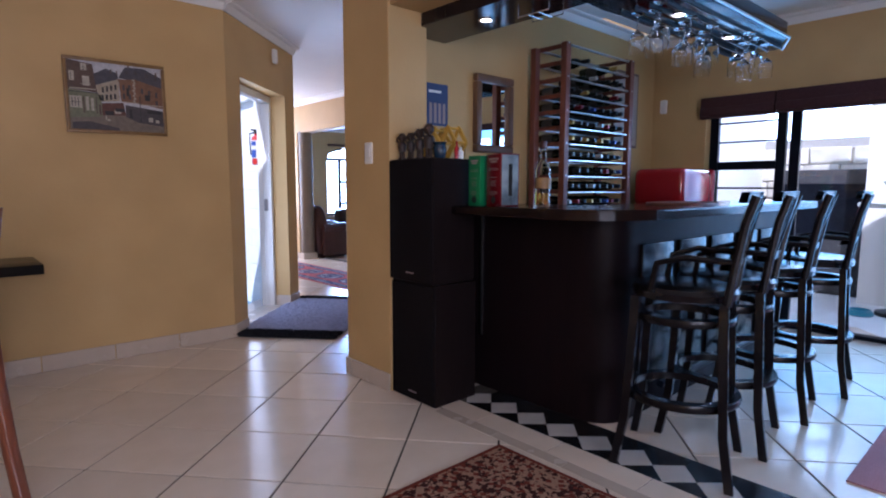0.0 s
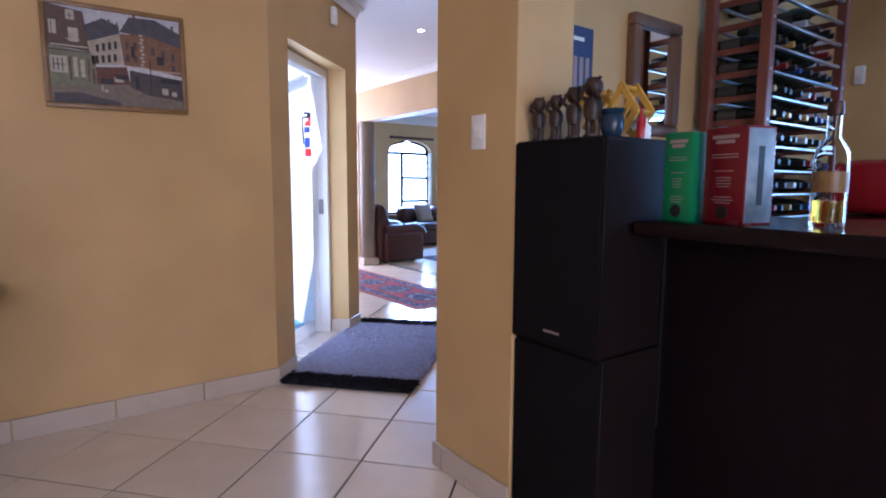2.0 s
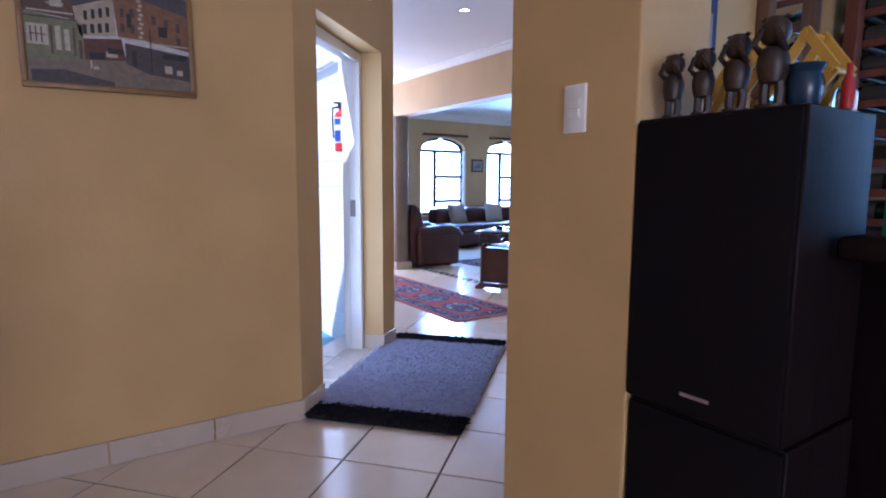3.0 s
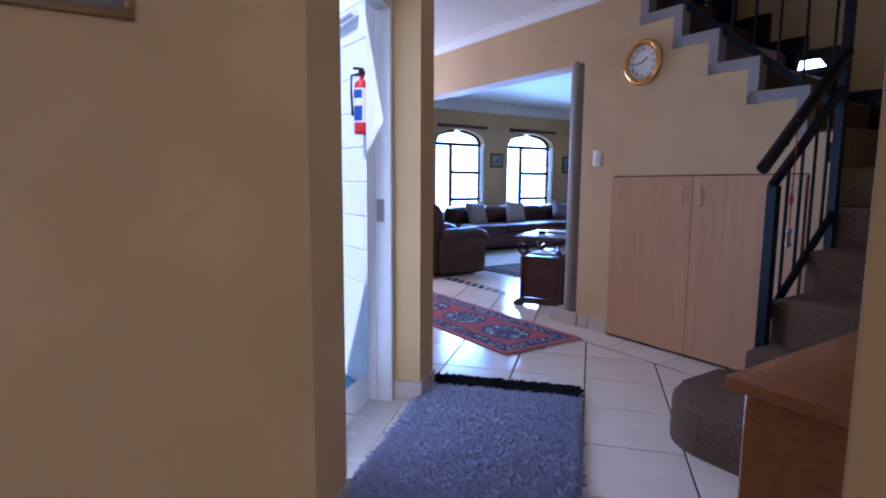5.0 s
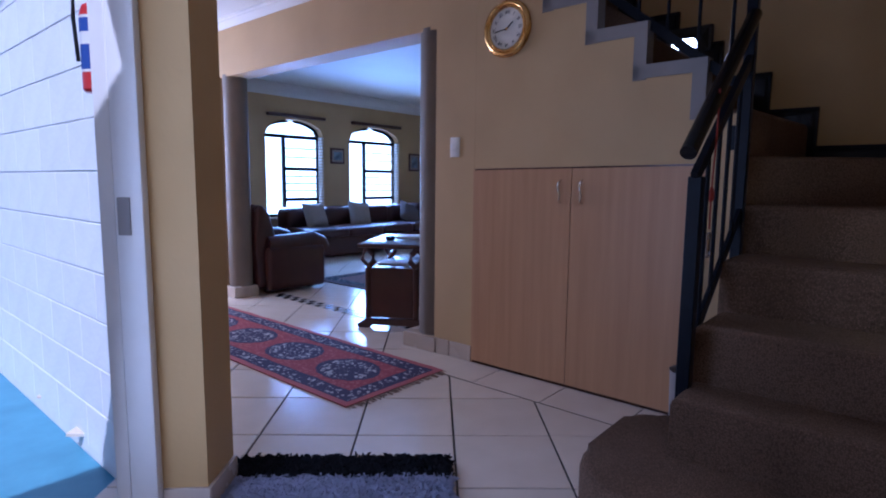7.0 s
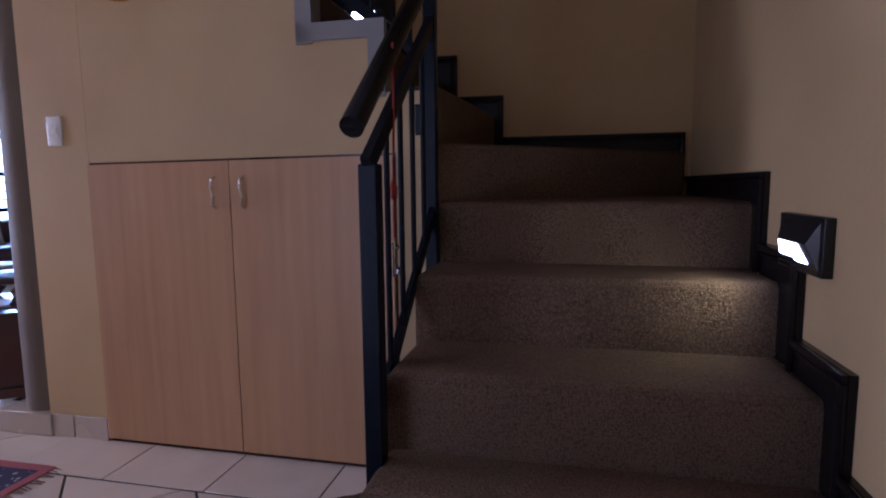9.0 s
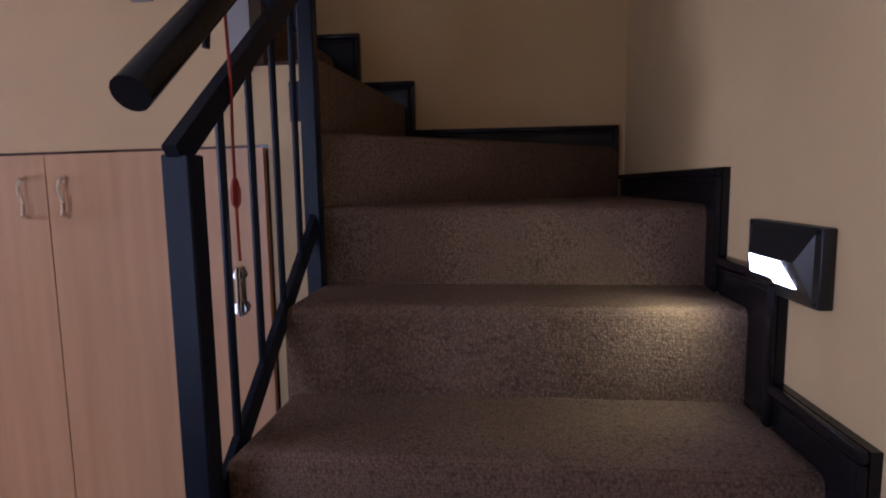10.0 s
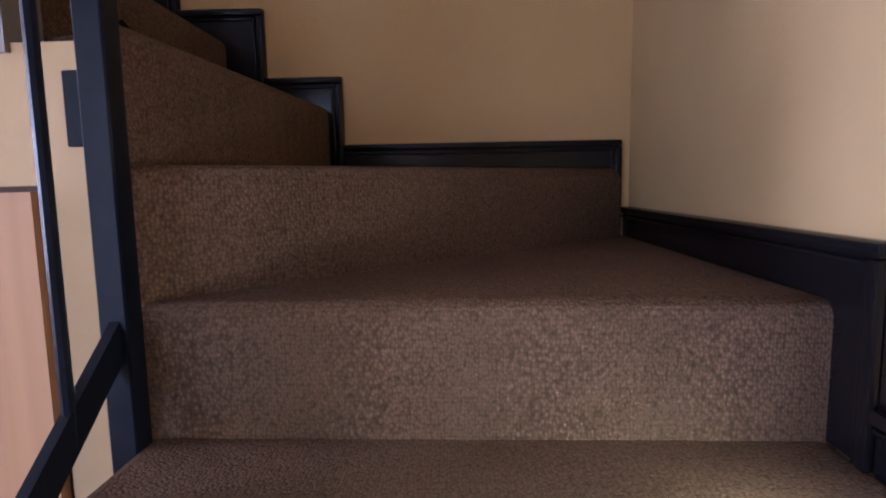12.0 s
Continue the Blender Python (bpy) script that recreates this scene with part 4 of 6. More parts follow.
def switch_plate(m, wide, high, rockers):
    t = thing("light_switch", m, "white plastic light switch on the wall", "light switch", "light switches")
    part("plate", box(B(), -wide / 2, wide / 2, -0.009, 0, -high / 2, high / 2, 0.003, 2), PLASTIC, t)
    part("recess", box(B(), -wide * 0.3, wide * 0.3, -0.0105, -0.008, -high * 0.22, high * 0.22, 0.001), WHITE, t)
    for k in range(rockers):
        z = (k - (rockers - 1) / 2) * high * 0.2
        part("rocker", box(B(), -wide * 0.26, wide * 0.26, -0.0135, -0.010, z - high * 0.085, z + high * 0.085, 0.001), PLASTIC, t)
    return t


switch_plate(UW(PU, 2.768, 1.318, -90), 0.07, 0.118, 2)
switch_plate(UW(4.08, 5.545, 1.28, -90), 0.07, 0.115, 1)


def sensor(m):
    t = thing("motion_sensor", m, "small white plastic alarm sensor high on the wall", "sensor")
    part("case", box(B(), -0.03, 0.03, -0.035, 0, -0.06, 0.06, 0.01, 2), PLASTIC, t)
    part("lens", box(B(), -0.02, 0.02, -0.038, -0.034, -0.045, 0.0, 0.003), WHITE, t)


sensor(pose(-1.977, 4.93, 2.265, 0, 0, 87))
sensor(UW(4.80, 2.66, 1.86, -90))

# painting of a street corner, built flat
PC = {}
for key, c in (("sky", (0.58, 0.58, 0.62)), ("brick", (0.23, 0.115, 0.06)), ("slate", (0.08, 0.075, 0.09)), ("cream", (0.45, 0.38, 0.28)), ("brown", (0.12, 0.075, 0.055)), ("green", (0.20, 0.20, 0.12)), ("dark", (0.03, 0.028, 0.03)), ("road", (0.21, 0.165, 0.125)), ("shadow", (0.075, 0.062, 0.065)), ("pale", (0.5, 0.45, 0.36)), ("rust", (0.13, 0.05, 0.035))):
    c = tuple(1.0 * v for v in c)
    PC[key] = mat("oil_paint_" + key, c, 0.55, second=tuple(0.6 * v for v in c), scale=48, detail=6, amount=0.6, bump=0.3, bump_scale=120)
FW, FH = 0.57, 0.455
pic = thing("framed_painting", UW(0.728, PWW, 1.695), "framed oil painting of a street corner on the ochre wall", "painting")
pic.rotation_euler.rotate_axis("Y", radians(-0.6))


def pic_shapes(key, polys, depth, name):
    for poly in polys:
        bm = B()
        vs = [bm.verts.new(((x - 0.5) * (FW - 0.04), -0.016 - depth, (0.5 - y) * (FH - 0.04))) for x, y in poly]
        bm.faces.new(vs)
        part(name, bm, PC[key], pic, smooth=False)


def rect(x, y, a, b):
    return [(x, y), (x + a, y), (x + a, y + b), (x, y + b)]


bm = box(B(), -FW / 2 + 0.015, FW / 2 - 0.015, -0.0155, 0, -FH / 2 + 0.015, FH / 2 - 0.015)
part("canvas", bm, PC["sky"], pic)
for a in (rect(0, 0, 1, 0.045), rect(0, 0.955, 1, 0.045)):
    bm = box(B(), -FW / 2, FW / 2, -0.028, 0, (0.5 - a[2][1]) * FH, (0.5 - a[0][1]) * FH, 0.004, 2)
    part("frame_rail", bm, GILTWOOD, pic)
for s in (-1, 1):
    bm = box(B(), s * FW / 2 - (0.02 if s > 0 else 0), s * FW / 2 + (0.02 if s < 0 else 0), -0.028, 0, -FH / 2 + 0.0205, FH / 2 - 0.0205, 0.004, 2)
    part("frame_stile", bm, GILTWOOD, pic)
pic_shapes("road", [rect(0, 0.72, 1, 0.28)], 0.0002, "painted_road")
pic_shapes("brown", [[(0, 0), (0.26, 0.04), (0.29, 0.36), (0.29, 0.45), (0, 0.42)]], 0.0004, "painted_facade")
pic_shapes("slate", [[(0.26, 0.18), (0.40, 0.08), (0.52, 0.14), (0.52, 0.30), (0.28, 0.34)], [(0.52, 0.20), (0.60, 0.03), (0.80, 0.02), (1, 0.14), (1, 0.30), (0.70, 0.22)]], 0.0004, "painted_roof")
pic_shapes("cream", [[(0.28, 0.34), (0.52, 0.22), (0.53, 0.55), (0.31, 0.58)]], 0.0006, "painted_facade")
pic_shapes("brick", [[(0.52, 0.22), (0.70, 0.20), (1, 0.30), (1, 0.62), (0.70, 0.56), (0.54, 0.55)]], 0.0006, "painted_facade")
pic_shapes("green", [[(0, 0.42), (0.29, 0.46), (0.33, 0.50), (0.33, 0.80), (0, 0.84)]], 0.0006, "painted_shopfront")
pic_shapes("rust", [[(0.33, 0.60), (0.56, 0.57), (0.58, 0.76), (0.33, 0.78)]], 0.0007, "painted_shopfront")
pic_shapes("shadow", [[(0.58, 0.60), (1, 0.66), (1, 0.90), (0.72, 0.86), (0.58, 0.78)], [(0.02, 0.90), (0.2, 0.88), (0.5, 0.96), (0.5, 1), (0.02, 1)]], 0.0008, "painted_shade")
pic_shapes("pale", [rect(0.02, 0.16, 0.05, 0.14), rect(0.14, 0.04, 0.06, 0.10), rect(0.15, 0.22, 0.07, 0.14), rect(0.01, 0.52, 0.12, 0.17), rect(0.17, 0.52, 0.03, 0.2), rect(0.22, 0.54, 0.03, 0.18)]
           + [rect(0.67 + 0.01 * (k % 2), 0.20 + 0.04 * k, 0.025, 0.025) for k in range(9)] + [rect(0.46, 0.69, 0.07, 0.05), rect(0.83, 0.77, 0.05, 0.07), rect(0.91, 0.80, 0.04, 0.05)], 0.0010, "painted_light")
pic_shapes("shadow", [rect(0.56, 0.30, 0.025, 0.08), rect(0.62, 0.29, 0.028, 0.08), rect(0.76, 0.33, 0.028, 0.08), rect(0.84, 0.35, 0.028, 0.08), rect(0.92, 0.37, 0.028, 0.08), rect(0.56, 0.43, 0.025, 0.08), rect(0.62, 0.43, 0.028, 0.08), rect(0.92, 0.50, 0.028, 0.07),
                     rect(0.60, 0.08, 0.03, 0.06), rect(0.70, 0.07, 0.03, 0.06), rect(0.82, 0.10, 0.03, 0.06), rect(0.92, 0.14, 0.03, 0.05), rect(0.03, 0.54, 0.008, 0.13), rect(0.06, 0.54, 0.008, 0.13), rect(0.09, 0.54, 0.008, 0.13), rect(0.02, 0.60, 0.10, 0.008), rect(0.0, 0.45, 0.30, 0.012), rect(0.035, 0.18, 0.006, 0.12), rect(0.165, 0.06, 0.006, 0.08), rect(0.145, 0.095, 0.05, 0.006)], 0.00105, "painted_opening")
pic_shapes("pale", [rect(0.02, 0.40, 0.26, 0.014), rect(0.55, 0.555, 0.16, 0.012), rect(0.72, 0.575, 0.28, 0.012), rect(0.30, 0.455, 0.22, 0.008), rect(0.13, 0.33, 0.10, 0.012), rect(0.36, 0.78, 0.012, 0.07), rect(0.38, 0.83, 0.03, 0.03)], 0.00107, "painted_ledge")
pic_shapes("brown", [rect(0.44, 0.08, 0.014, 0.07), rect(0.50, 0.10, 0.014, 0.06), rect(0.93, 0.06, 0.02, 0.07), rect(0.63, 0.0, 0.02, 0.04), rect(0.30, 0.62, 0.02, 0.16), rect(0.14, 0.52, 0.015, 0.24), rect(0.27, 0.52, 0.012, 0.24)], 0.00108, "painted_post")
pic_shapes("dark", [rect(0.34 + 0.045 * k, 0.36 - 0.018 * k, 0.022, 0.08) for k in range(4)] + [rect(0.33 + 0.045 * k, 0.48 - 0.012 * k, 0.024, 0.08) for k in range(4)]
           + [rect(0.60, 0.34, 0.03, 0.12), rect(0.80, 0.42, 0.06, 0.09), rect(0.36, 0.71, 0.09, 0.06), rect(0.47, 0.66, 0.10, 0.05), rect(0.74, 0.45, 0.008, 0.40), rect(0.62, 0.66, 0.03, 0.14), rect(0.82, 0.66, 0.16, 0.05)], 0.0011, "painted_window")

# dark sideboard against the picture wall, and a dining chair
sb = thing("sideboard", UW(-0.48, 4.055, 0), "dark wooden sideboard with an overhanging top against the wall", "sideboard")
part("top", box(B(), -0.71, 0.71, -0.24, 0.22, 0.66, 0.715, 0.006, 2), BLACKWOOD, sb)
part("body", box(B(), -0.55, 0.45, -0.18, 0.21, 0.06, 0.66, 0.004), MAHOG, sb)
for x in (-0.5, 0.4):
    for y in (-0.15, 0.18):
        part("leg", box(B(), x - 0.03, x + 0.03, y - 0.03, y + 0.03, 0, 0.06), MAHOG, sb)

chair = thing("dining_chair", pose(-2.13, 1.595, 0, 0, 0, 4), "varnished reddish wooden dining chair with curved back posts", "chair")


def curved_leg(y):
    bm = B()
    tube(bm, [(0.30, y, 0.0), (0.27, y, 0.2), (0.245, y, 0.45), (0.235, y, 0.62), (0.25, y, 0.85), (0.285, y, 1.06)], 0.026, 10)
    return bm


CHAIRWOOD = mat("varnished_cherry", (0.22, 0.065, 0.025), 0.3, second=(0.15, 0.042, 0.018), scale=5, stretch=(6, 6, 0.6), coat=0.4)
for y in (-0.2, 0.2):
    part("back_post", curved_leg(y), CHAIRWOOD, chair)
    part("leg", tube(B(), [(-0.19, y, 0), (-0.19, y, 0.45)], 0.022, 10), CHAIRWOOD, chair)
part("seat", box(B(), -0.22, 0.25, -0.22, 0.22, 0.44, 0.49, 0.015, 2), CHAIRWOOD, chair)
part("top_rail", tube(B(), [(0.27, -0.21, 1.03), (0.30, 0, 1.06), (0.27, 0.21, 1.03)], 0.03, 10), CHAIRWOOD, chair)
for z in (0.62, 0.78, 0.92):
    part("back_slat", box(B(), 0.235 + (z - 0.62) * 0.1, 0.255 + (z - 0.62) * 0.1, -0.18, 0.18, z - 0.025, z + 0.025, 0.005), CHAIRWOOD, chair)

# orange wooden chest behind the pillar
chest = thing("wooden_chest", UW(2.36, 3.205, 0), "varnished orange pine chest with an overhanging top", "chest")
part("top", box(B(), -0.40, 0.40, -0.20, 0.15, 0.69, 0.72, 0.006, 2), ORANGEWOOD, chest)
part("body", box(B(), -0.37, 0.37, -0.20, 0.12, 0.03, 0.69, 0.003), ORANGEWOOD, chest)
for k in range(3):
    d = part("drawer", box(B(), -0.35, 0.35, 0.1205, 0.132, 0.05 + 0.212 * k, 0.255 + 0.212 * k, 0.004), ORANGEWOOD, chest)
    for x in (-0.2, 0.2):
        part("knob", lathe(B(), [(0, 0), (0.008, 0), (0.008, 0.012), (0.016, 0.02), (0.012, 0.028), (0, 0.03)], 10, pose(x, 0.132, 0.152 + 0.212 * k, -90)), ORANGEWOOD, d)
part("plinth", box(B(), -0.36, 0.36, -0.09, 0.08, 0, 0.03), MAHOG, chest)

# ---- speakers beside the pillar ----
def loudspeaker(m):
    t = thing("loudspeaker", m, "tall black loudspeaker with cloth grille, one stacked on another", "loudspeaker", "stacked loudspeakers")
    part("cabinet", box(B(), 0.012, 0.30, -0.175, 0.175, 0, 0.635, 0.003), SPEAKER, t)
    part("grille", box(B(), 0.0, 0.0125, -0.170, 0.170, 0.006, 0.629, 0.005, 2), GRILLE, t)
    part("badge", box(B(), -0.0012, 0.001, -0.035, 0.03, 0.045, 0.053, 0.0004), BOXPRINT, t, "small silver maker's badge")
    return t


sp = loudspeaker(UW(PU + 0.005, PL0 - 0.178, 0.002))
copy_thing(sp, UW(PU - 0.004, PL0 - 0.172, 0.640))
SPZ = 1.276

# carved meerkats on top, plain shapes
FIGWOOD = mat("dark_carved_wood", (0.014, 0.008, 0.007), 0.45, second=(0.055, 0.026, 0.014), scale=14, bump=0.2)


def figurine(u, w, h):
    bm = B()
    lathe(bm, [(0, 0.0), (0.028, 0.0), (0.028, 0.008), (0, 0.009)], 12)
    for s in (-1, 1):
        tube(bm, [(0, s * 0.013, 0.006), (0.002, s * 0.015, 0.03), (0, s * 0.012, 0.06)], 0.010, 7)
    lathe(bm, [(0, 0.045), (0.022, 0.05), (0.028, 0.075), (0.028, 0.095), (0.022, 0.112), (0.012, 0.118), (0.022, 0.125), (0.028, 0.14), (0.026, 0.156), (0.014, 0.17), (0, 0.172)], 12)
    for s in (-1, 1):
        tube(bm, [(-0.005, s * 0.022, 0.108), (-0.024, s * 0.026, 0.12), (-0.026, s * 0.012, 0.148)], 0.007, 6)
        lathe(bm, [(0, -0.006), (0.008, 0), (0, 0.006)], 6, pose(0, s * 0.02, 0.168))
    ob = solid("animal_figurine", bm, FIGWOOD, UW(u, w, SPZ), "small dark carved wooden animal figurine on the speaker", "figurine", "row of figurines")
    ob.scale = (h, h, h)


for i in range(4):
    figurine(PU + 0.045 + 0.004 * i, 2.530 - 0.067 * i, (0.86, 0.86, 0.96, 1.08)[i] * 0.92)

YELLOW = mat("yellow_varnished_wood", (0.62, 0.36, 0.045), 0.4, second=(0.5, 0.27, 0.03), scale=8)
rk = thing("folding_bottle_holder", BW(1.97, 2.36, SPZ) @ Matrix.Scale(0.85, 4), "yellow wooden folding lattice bottle holder", "bottle rack")
for a, b in (((-0.02, 0.10, 0.01), (-0.02, -0.02, 0.20)), ((-0.02, 0.02, 0.20), (-0.02, -0.13, 0.02)), ((-0.02, -0.02, 0.01), (-0.02, -0.14, 0.20)), ((-0.02, 0.10, 0.06), (-0.02, 0.02, 0.20)), ((-0.02, -0.13, 0.20), (-0.02, -0.20, 0.10)), ((-0.02, -0.20, 0.10), (-0.02, -0.13, 0.01))):
    for x in (0.0, 0.09):
        part("slat", flat_bar(B(), (a[0] + x, a[1], a[2]), (b[0] + x, b[1], b[2]), 0.022, 0.012, (1, 0, 0)), YELLOW, rk)
for y, z in ((0.0, 0.185), (-0.13, 0.19), (-0.19, 0.10), (-0.07, 0.10)):
    part("dowel", tube(B(), [(-0.03, y, z), (0.09, y, z)], 0.009, 8), YELLOW, rk)
POT = mat("blue_glazed_pottery", (0.014, 0.04, 0.075), 0.25, second=(0.009, 0.022, 0.045), scale=12)
solid("blue_pot", lathe(B(), [(0, 0), (0.025, 0), (0.032, 0.02), (0.034, 0.05), (0.028, 0.065), (0.036, 0.08), (0.033, 0.08), (0.026, 0.066), (0, 0.06)], 18), POT, BW(1.86, 2.20, SPZ), "small blue glazed pottery burner on the speaker", "pot")
for du, dw, r, h, m_ in ((1.93, 2.155, 0.012, 0.085, "a"), (1.97, 2.17, 0.016, 0.06, "b"), (2.01, 2.20, 0.014, 0.075, "c")):
    solid("spirit_miniature", lathe(B(), [(0, 0), (r, 0), (r, h * 0.6), (r * 0.45, h * 0.75), (r * 0.45, h), (0, h)], 12), {"a": RED_ENAMEL, "b": PLASTIC, "c": GLASS}[m_], BW(du, dw, SPZ), "small spirit bottle standing on the speaker", "bottle", "small bottles")

# ---- bar ----
ZT = 1.04
bar = thing("bar_counter", BW(0, 0), "dark wooden bar counter with a rounded polished top", "bar counter")
OUT = [(2.19, 2.30), (2.19, 1.60)] + [(2.37 + 0.18 * math.cos(radians(a)), 1.60 + 0.18 * math.sin(radians(a))) for a in range(195, 271, 15)] + [(4.25, 1.42)]
INN = [(4.25, 1.46), (2.40, 1.46), (2.23, 1.64), (2.23, 2.30)]
part("front_panel", prism(B(), OUT + INN, 0.0, ZT - 0.045), BARWOOD, bar)
TOPO = [(1.87, 2.13), (1.87, 1.55)] + [(2.22 + 0.35 * math.cos(radians(a)), 1.55 + 0.35 * math.sin(radians(a))) for a in range(188, 271, 8)] + [(4.32, 1.20), (4.32, 1.72), (2.50, 1.72), (2.42, 1.80), (2.42, 2.13)]
part("top", prism(B(), TOPO, ZT - 0.045, ZT, 0.012, 3), BARTOP, bar, "polished dark bar top with a rounded edge")
part("end_panel", box(B(), 4.20, 4.25, 1.4605, 1.72, 0, ZT - 0.045), BARWOOD, bar)
part("shelf", box(B(), 2.41, 4.19, 1.47, 1.70, 0.45, 0.47), BARWOOD, bar)
for k in range(5):
    u = 2.42 + 0.37 * k
    part("raised_panel", box(B(), u, u + 0.30, 1.402, 1.419, 0.15, 0.86, 0.006, 2), BLACKWOOD, bar)
part("hinge_strip", box(B(), 2.180, 2.189, 2.225, 2.237, 0.30, 0.98), STEEL, bar, "thin steel edge strip")
part("foot_rail", tube(B(), [(2.5, 1.33, 0.17), (4.2, 1.33, 0.17)], 0.018, 10), IRON, bar)
for u in (2.55, 3.35, 4.15):
    part("rail_bracket", tube(B(), [(u, 1.33, 0.17), (u, 1.418, 0.20)], 0.01, 8), IRON, bar)

back = thing("back_counter", BW(0, 0), "dark wooden back counter along the bar wall", "counter")
part("body", box(B(), 2.45, 4.69, 2.12, 2.675, 0.0, 0.94), BARWOOD, back)
part("top", box(B(), 2.43, 4.695, 2.08, 2.675, 0.94, 0.975, 0.004), BARTOP, back)

# boxed wine and a bottle on the bar
GREENBOX = mat("green_carton", (0.012, 0.19, 0.06), 0.35, second=(0.011, 0.16, 0.055), scale=10)
REDBOX = mat("crimson_carton", (0.15, 0.006, 0.013), 0.25, second=(0.125, 0.005, 0.011), scale=10)
GREYBOX = mat("grey_blue_carton_photo", (0.30, 0.38, 0.43), 0.3, second=(0.08, 0.11, 0.14), scale=9, amount=0.3)


def wine_box(m, w, d, h, colour, side, label):
    """Front towards -x, w across y, d deep."""
    t = thing("wine_box", m, label, "wine box")
    part("carton", box(B(), 0, d, -w / 2, w / 2, 0, h, 0.0025, 2), colour, t)
    if side:
        part("side_print", box(B(), 0.006, d - 0.006, -w / 2 - 0.0006, -w / 2 + 0.001, 0.006, h - 0.006), side, t, "grey-blue photographic side print")
        part("side_print_dark", box(B(), d * 0.42, d * 0.62, -w / 2 - 0.0012, -w / 2, 0.05, h * 0.8), BLACK, t)
    rows = [(0.90, 0.34), (0.85, 0.24), (0.72, 0.34), (0.69, 0.34), (0.55, 0.25), (0.48, 0.2), (0.45, 0.18), (0.42, 0.2), (0.39, 0.16), (0.28, 0.22), (0.25, 0.28), (0.22, 0.2)]
    for z, half in rows:
        hh = 0.0045 if z > 0.8 else 0.0011
        part("print_line", box(B(), -0.0006, 0.001, -half * w * 0.95, half * w * 0.95, z * h - hh, z * h + hh), BOXPRINT, t)
    part("tap_hole", lathe(B(), [(0, -0.001), (0.017, -0.001), (0.018, 0.0), (0, 0.001)], 16, pose(0, 0, 0.12 * h, 0, 90)), BLACK, t, "dark tap hole")
    return t


wine_box(BW(1.945, 2.045, ZT, -4), 0.085, 0.17, 0.245, GREENBOX, None, "green boxed wine carton with white print on the bar")
wine_box(BW(1.945, 1.915, ZT, -14), 0.125, 0.105, 0.25, REDBOX, GREYBOX, "crimson boxed wine carton with white print on the bar")
WHISKY = mat("amber_spirit", (0.75, 0.42, 0.06), 0.05, transmission=0.9, ior=1.33)
bt = thing("spirit_bottle", BW(2.06, 1.715, ZT), "clear glass spirit bottle holding a little amber liquor", "bottle")
part("glass", lathe(B(), [(0, 0.002), (0.036, 0.002), (0.038, 0.01), (0.038, 0.16), (0.034, 0.19), (0.016, 0.215), (0.0145, 0.27), (0.017, 0.272), (0.017, 0.285), (0.0125, 0.285), (0.0125, 0.215), (0.030, 0.185), (0.034, 0.16), (0.034, 0.012), (0, 0.01)], 24), BOTTLEGLASS, bt)
part("liquor", lathe(B(), [(0, 0.0105), (0.0335, 0.0125), (0.0335, 0.065), (0, 0.065)], 24), WHISKY, bt, "amber liquor")
part("label", lathe(B(), [(0.0383, 0.085), (0.0386, 0.085), (0.0386, 0.135), (0.0383, 0.135)], 24), GILTWOOD, bt, "dull gold paper label")
part("cap", lathe(B(), [(0, 0.30), (0.016, 0.30), (0.018, 0.285), (0.018, 0.27), (0.0182, 0.285), (0.016, 0.302), (0, 0.302)], 16), LEATHER, bt)
tray = thing("serving_tray", BW(2.95, 1.48, ZT), "shallow dark red serving tray on the bar", "tray")
part("base", prism(B(), [(0.28 * math.cos(a * math.pi / 14), 0.16 * math.sin(a * math.pi / 14)) for a in range(28)], 0, 0.012, 0.004, 2), REDWOOD, tray)

# red retro mini fridge
fr = thing("mini_fridge", BW(4.36, 2.24, 0.975), "glossy red retro mini fridge on the back counter", "fridge")
part("body", box(B(), -0.30, 0.24, -0.21, 0.21, 0.01, 0.31, 0.05, 4), RED_ENAMEL, fr)
part("door", box(B(), 0.243, 0.30, -0.21, 0.21, 0.01, 0.31, 0.028, 3), RED_ENAMEL, fr)
part("handle", tube(B(), [(0.30, -0.16, 0.20), (0.325, -0.16, 0.20), (0.325, -0.10, 0.20), (0.30, -0.10, 0.20)], 0.008, 8), CHROME, fr)
for x in (-0.24, 0.24):
    for y in (-0.16, 0.16):
        part("foot", lathe(B(), [(0, 0), (0.015, 0), (0.015, 0.012), (0, 0.012)], 10, pose(x, y, 0)), BLACK, fr)

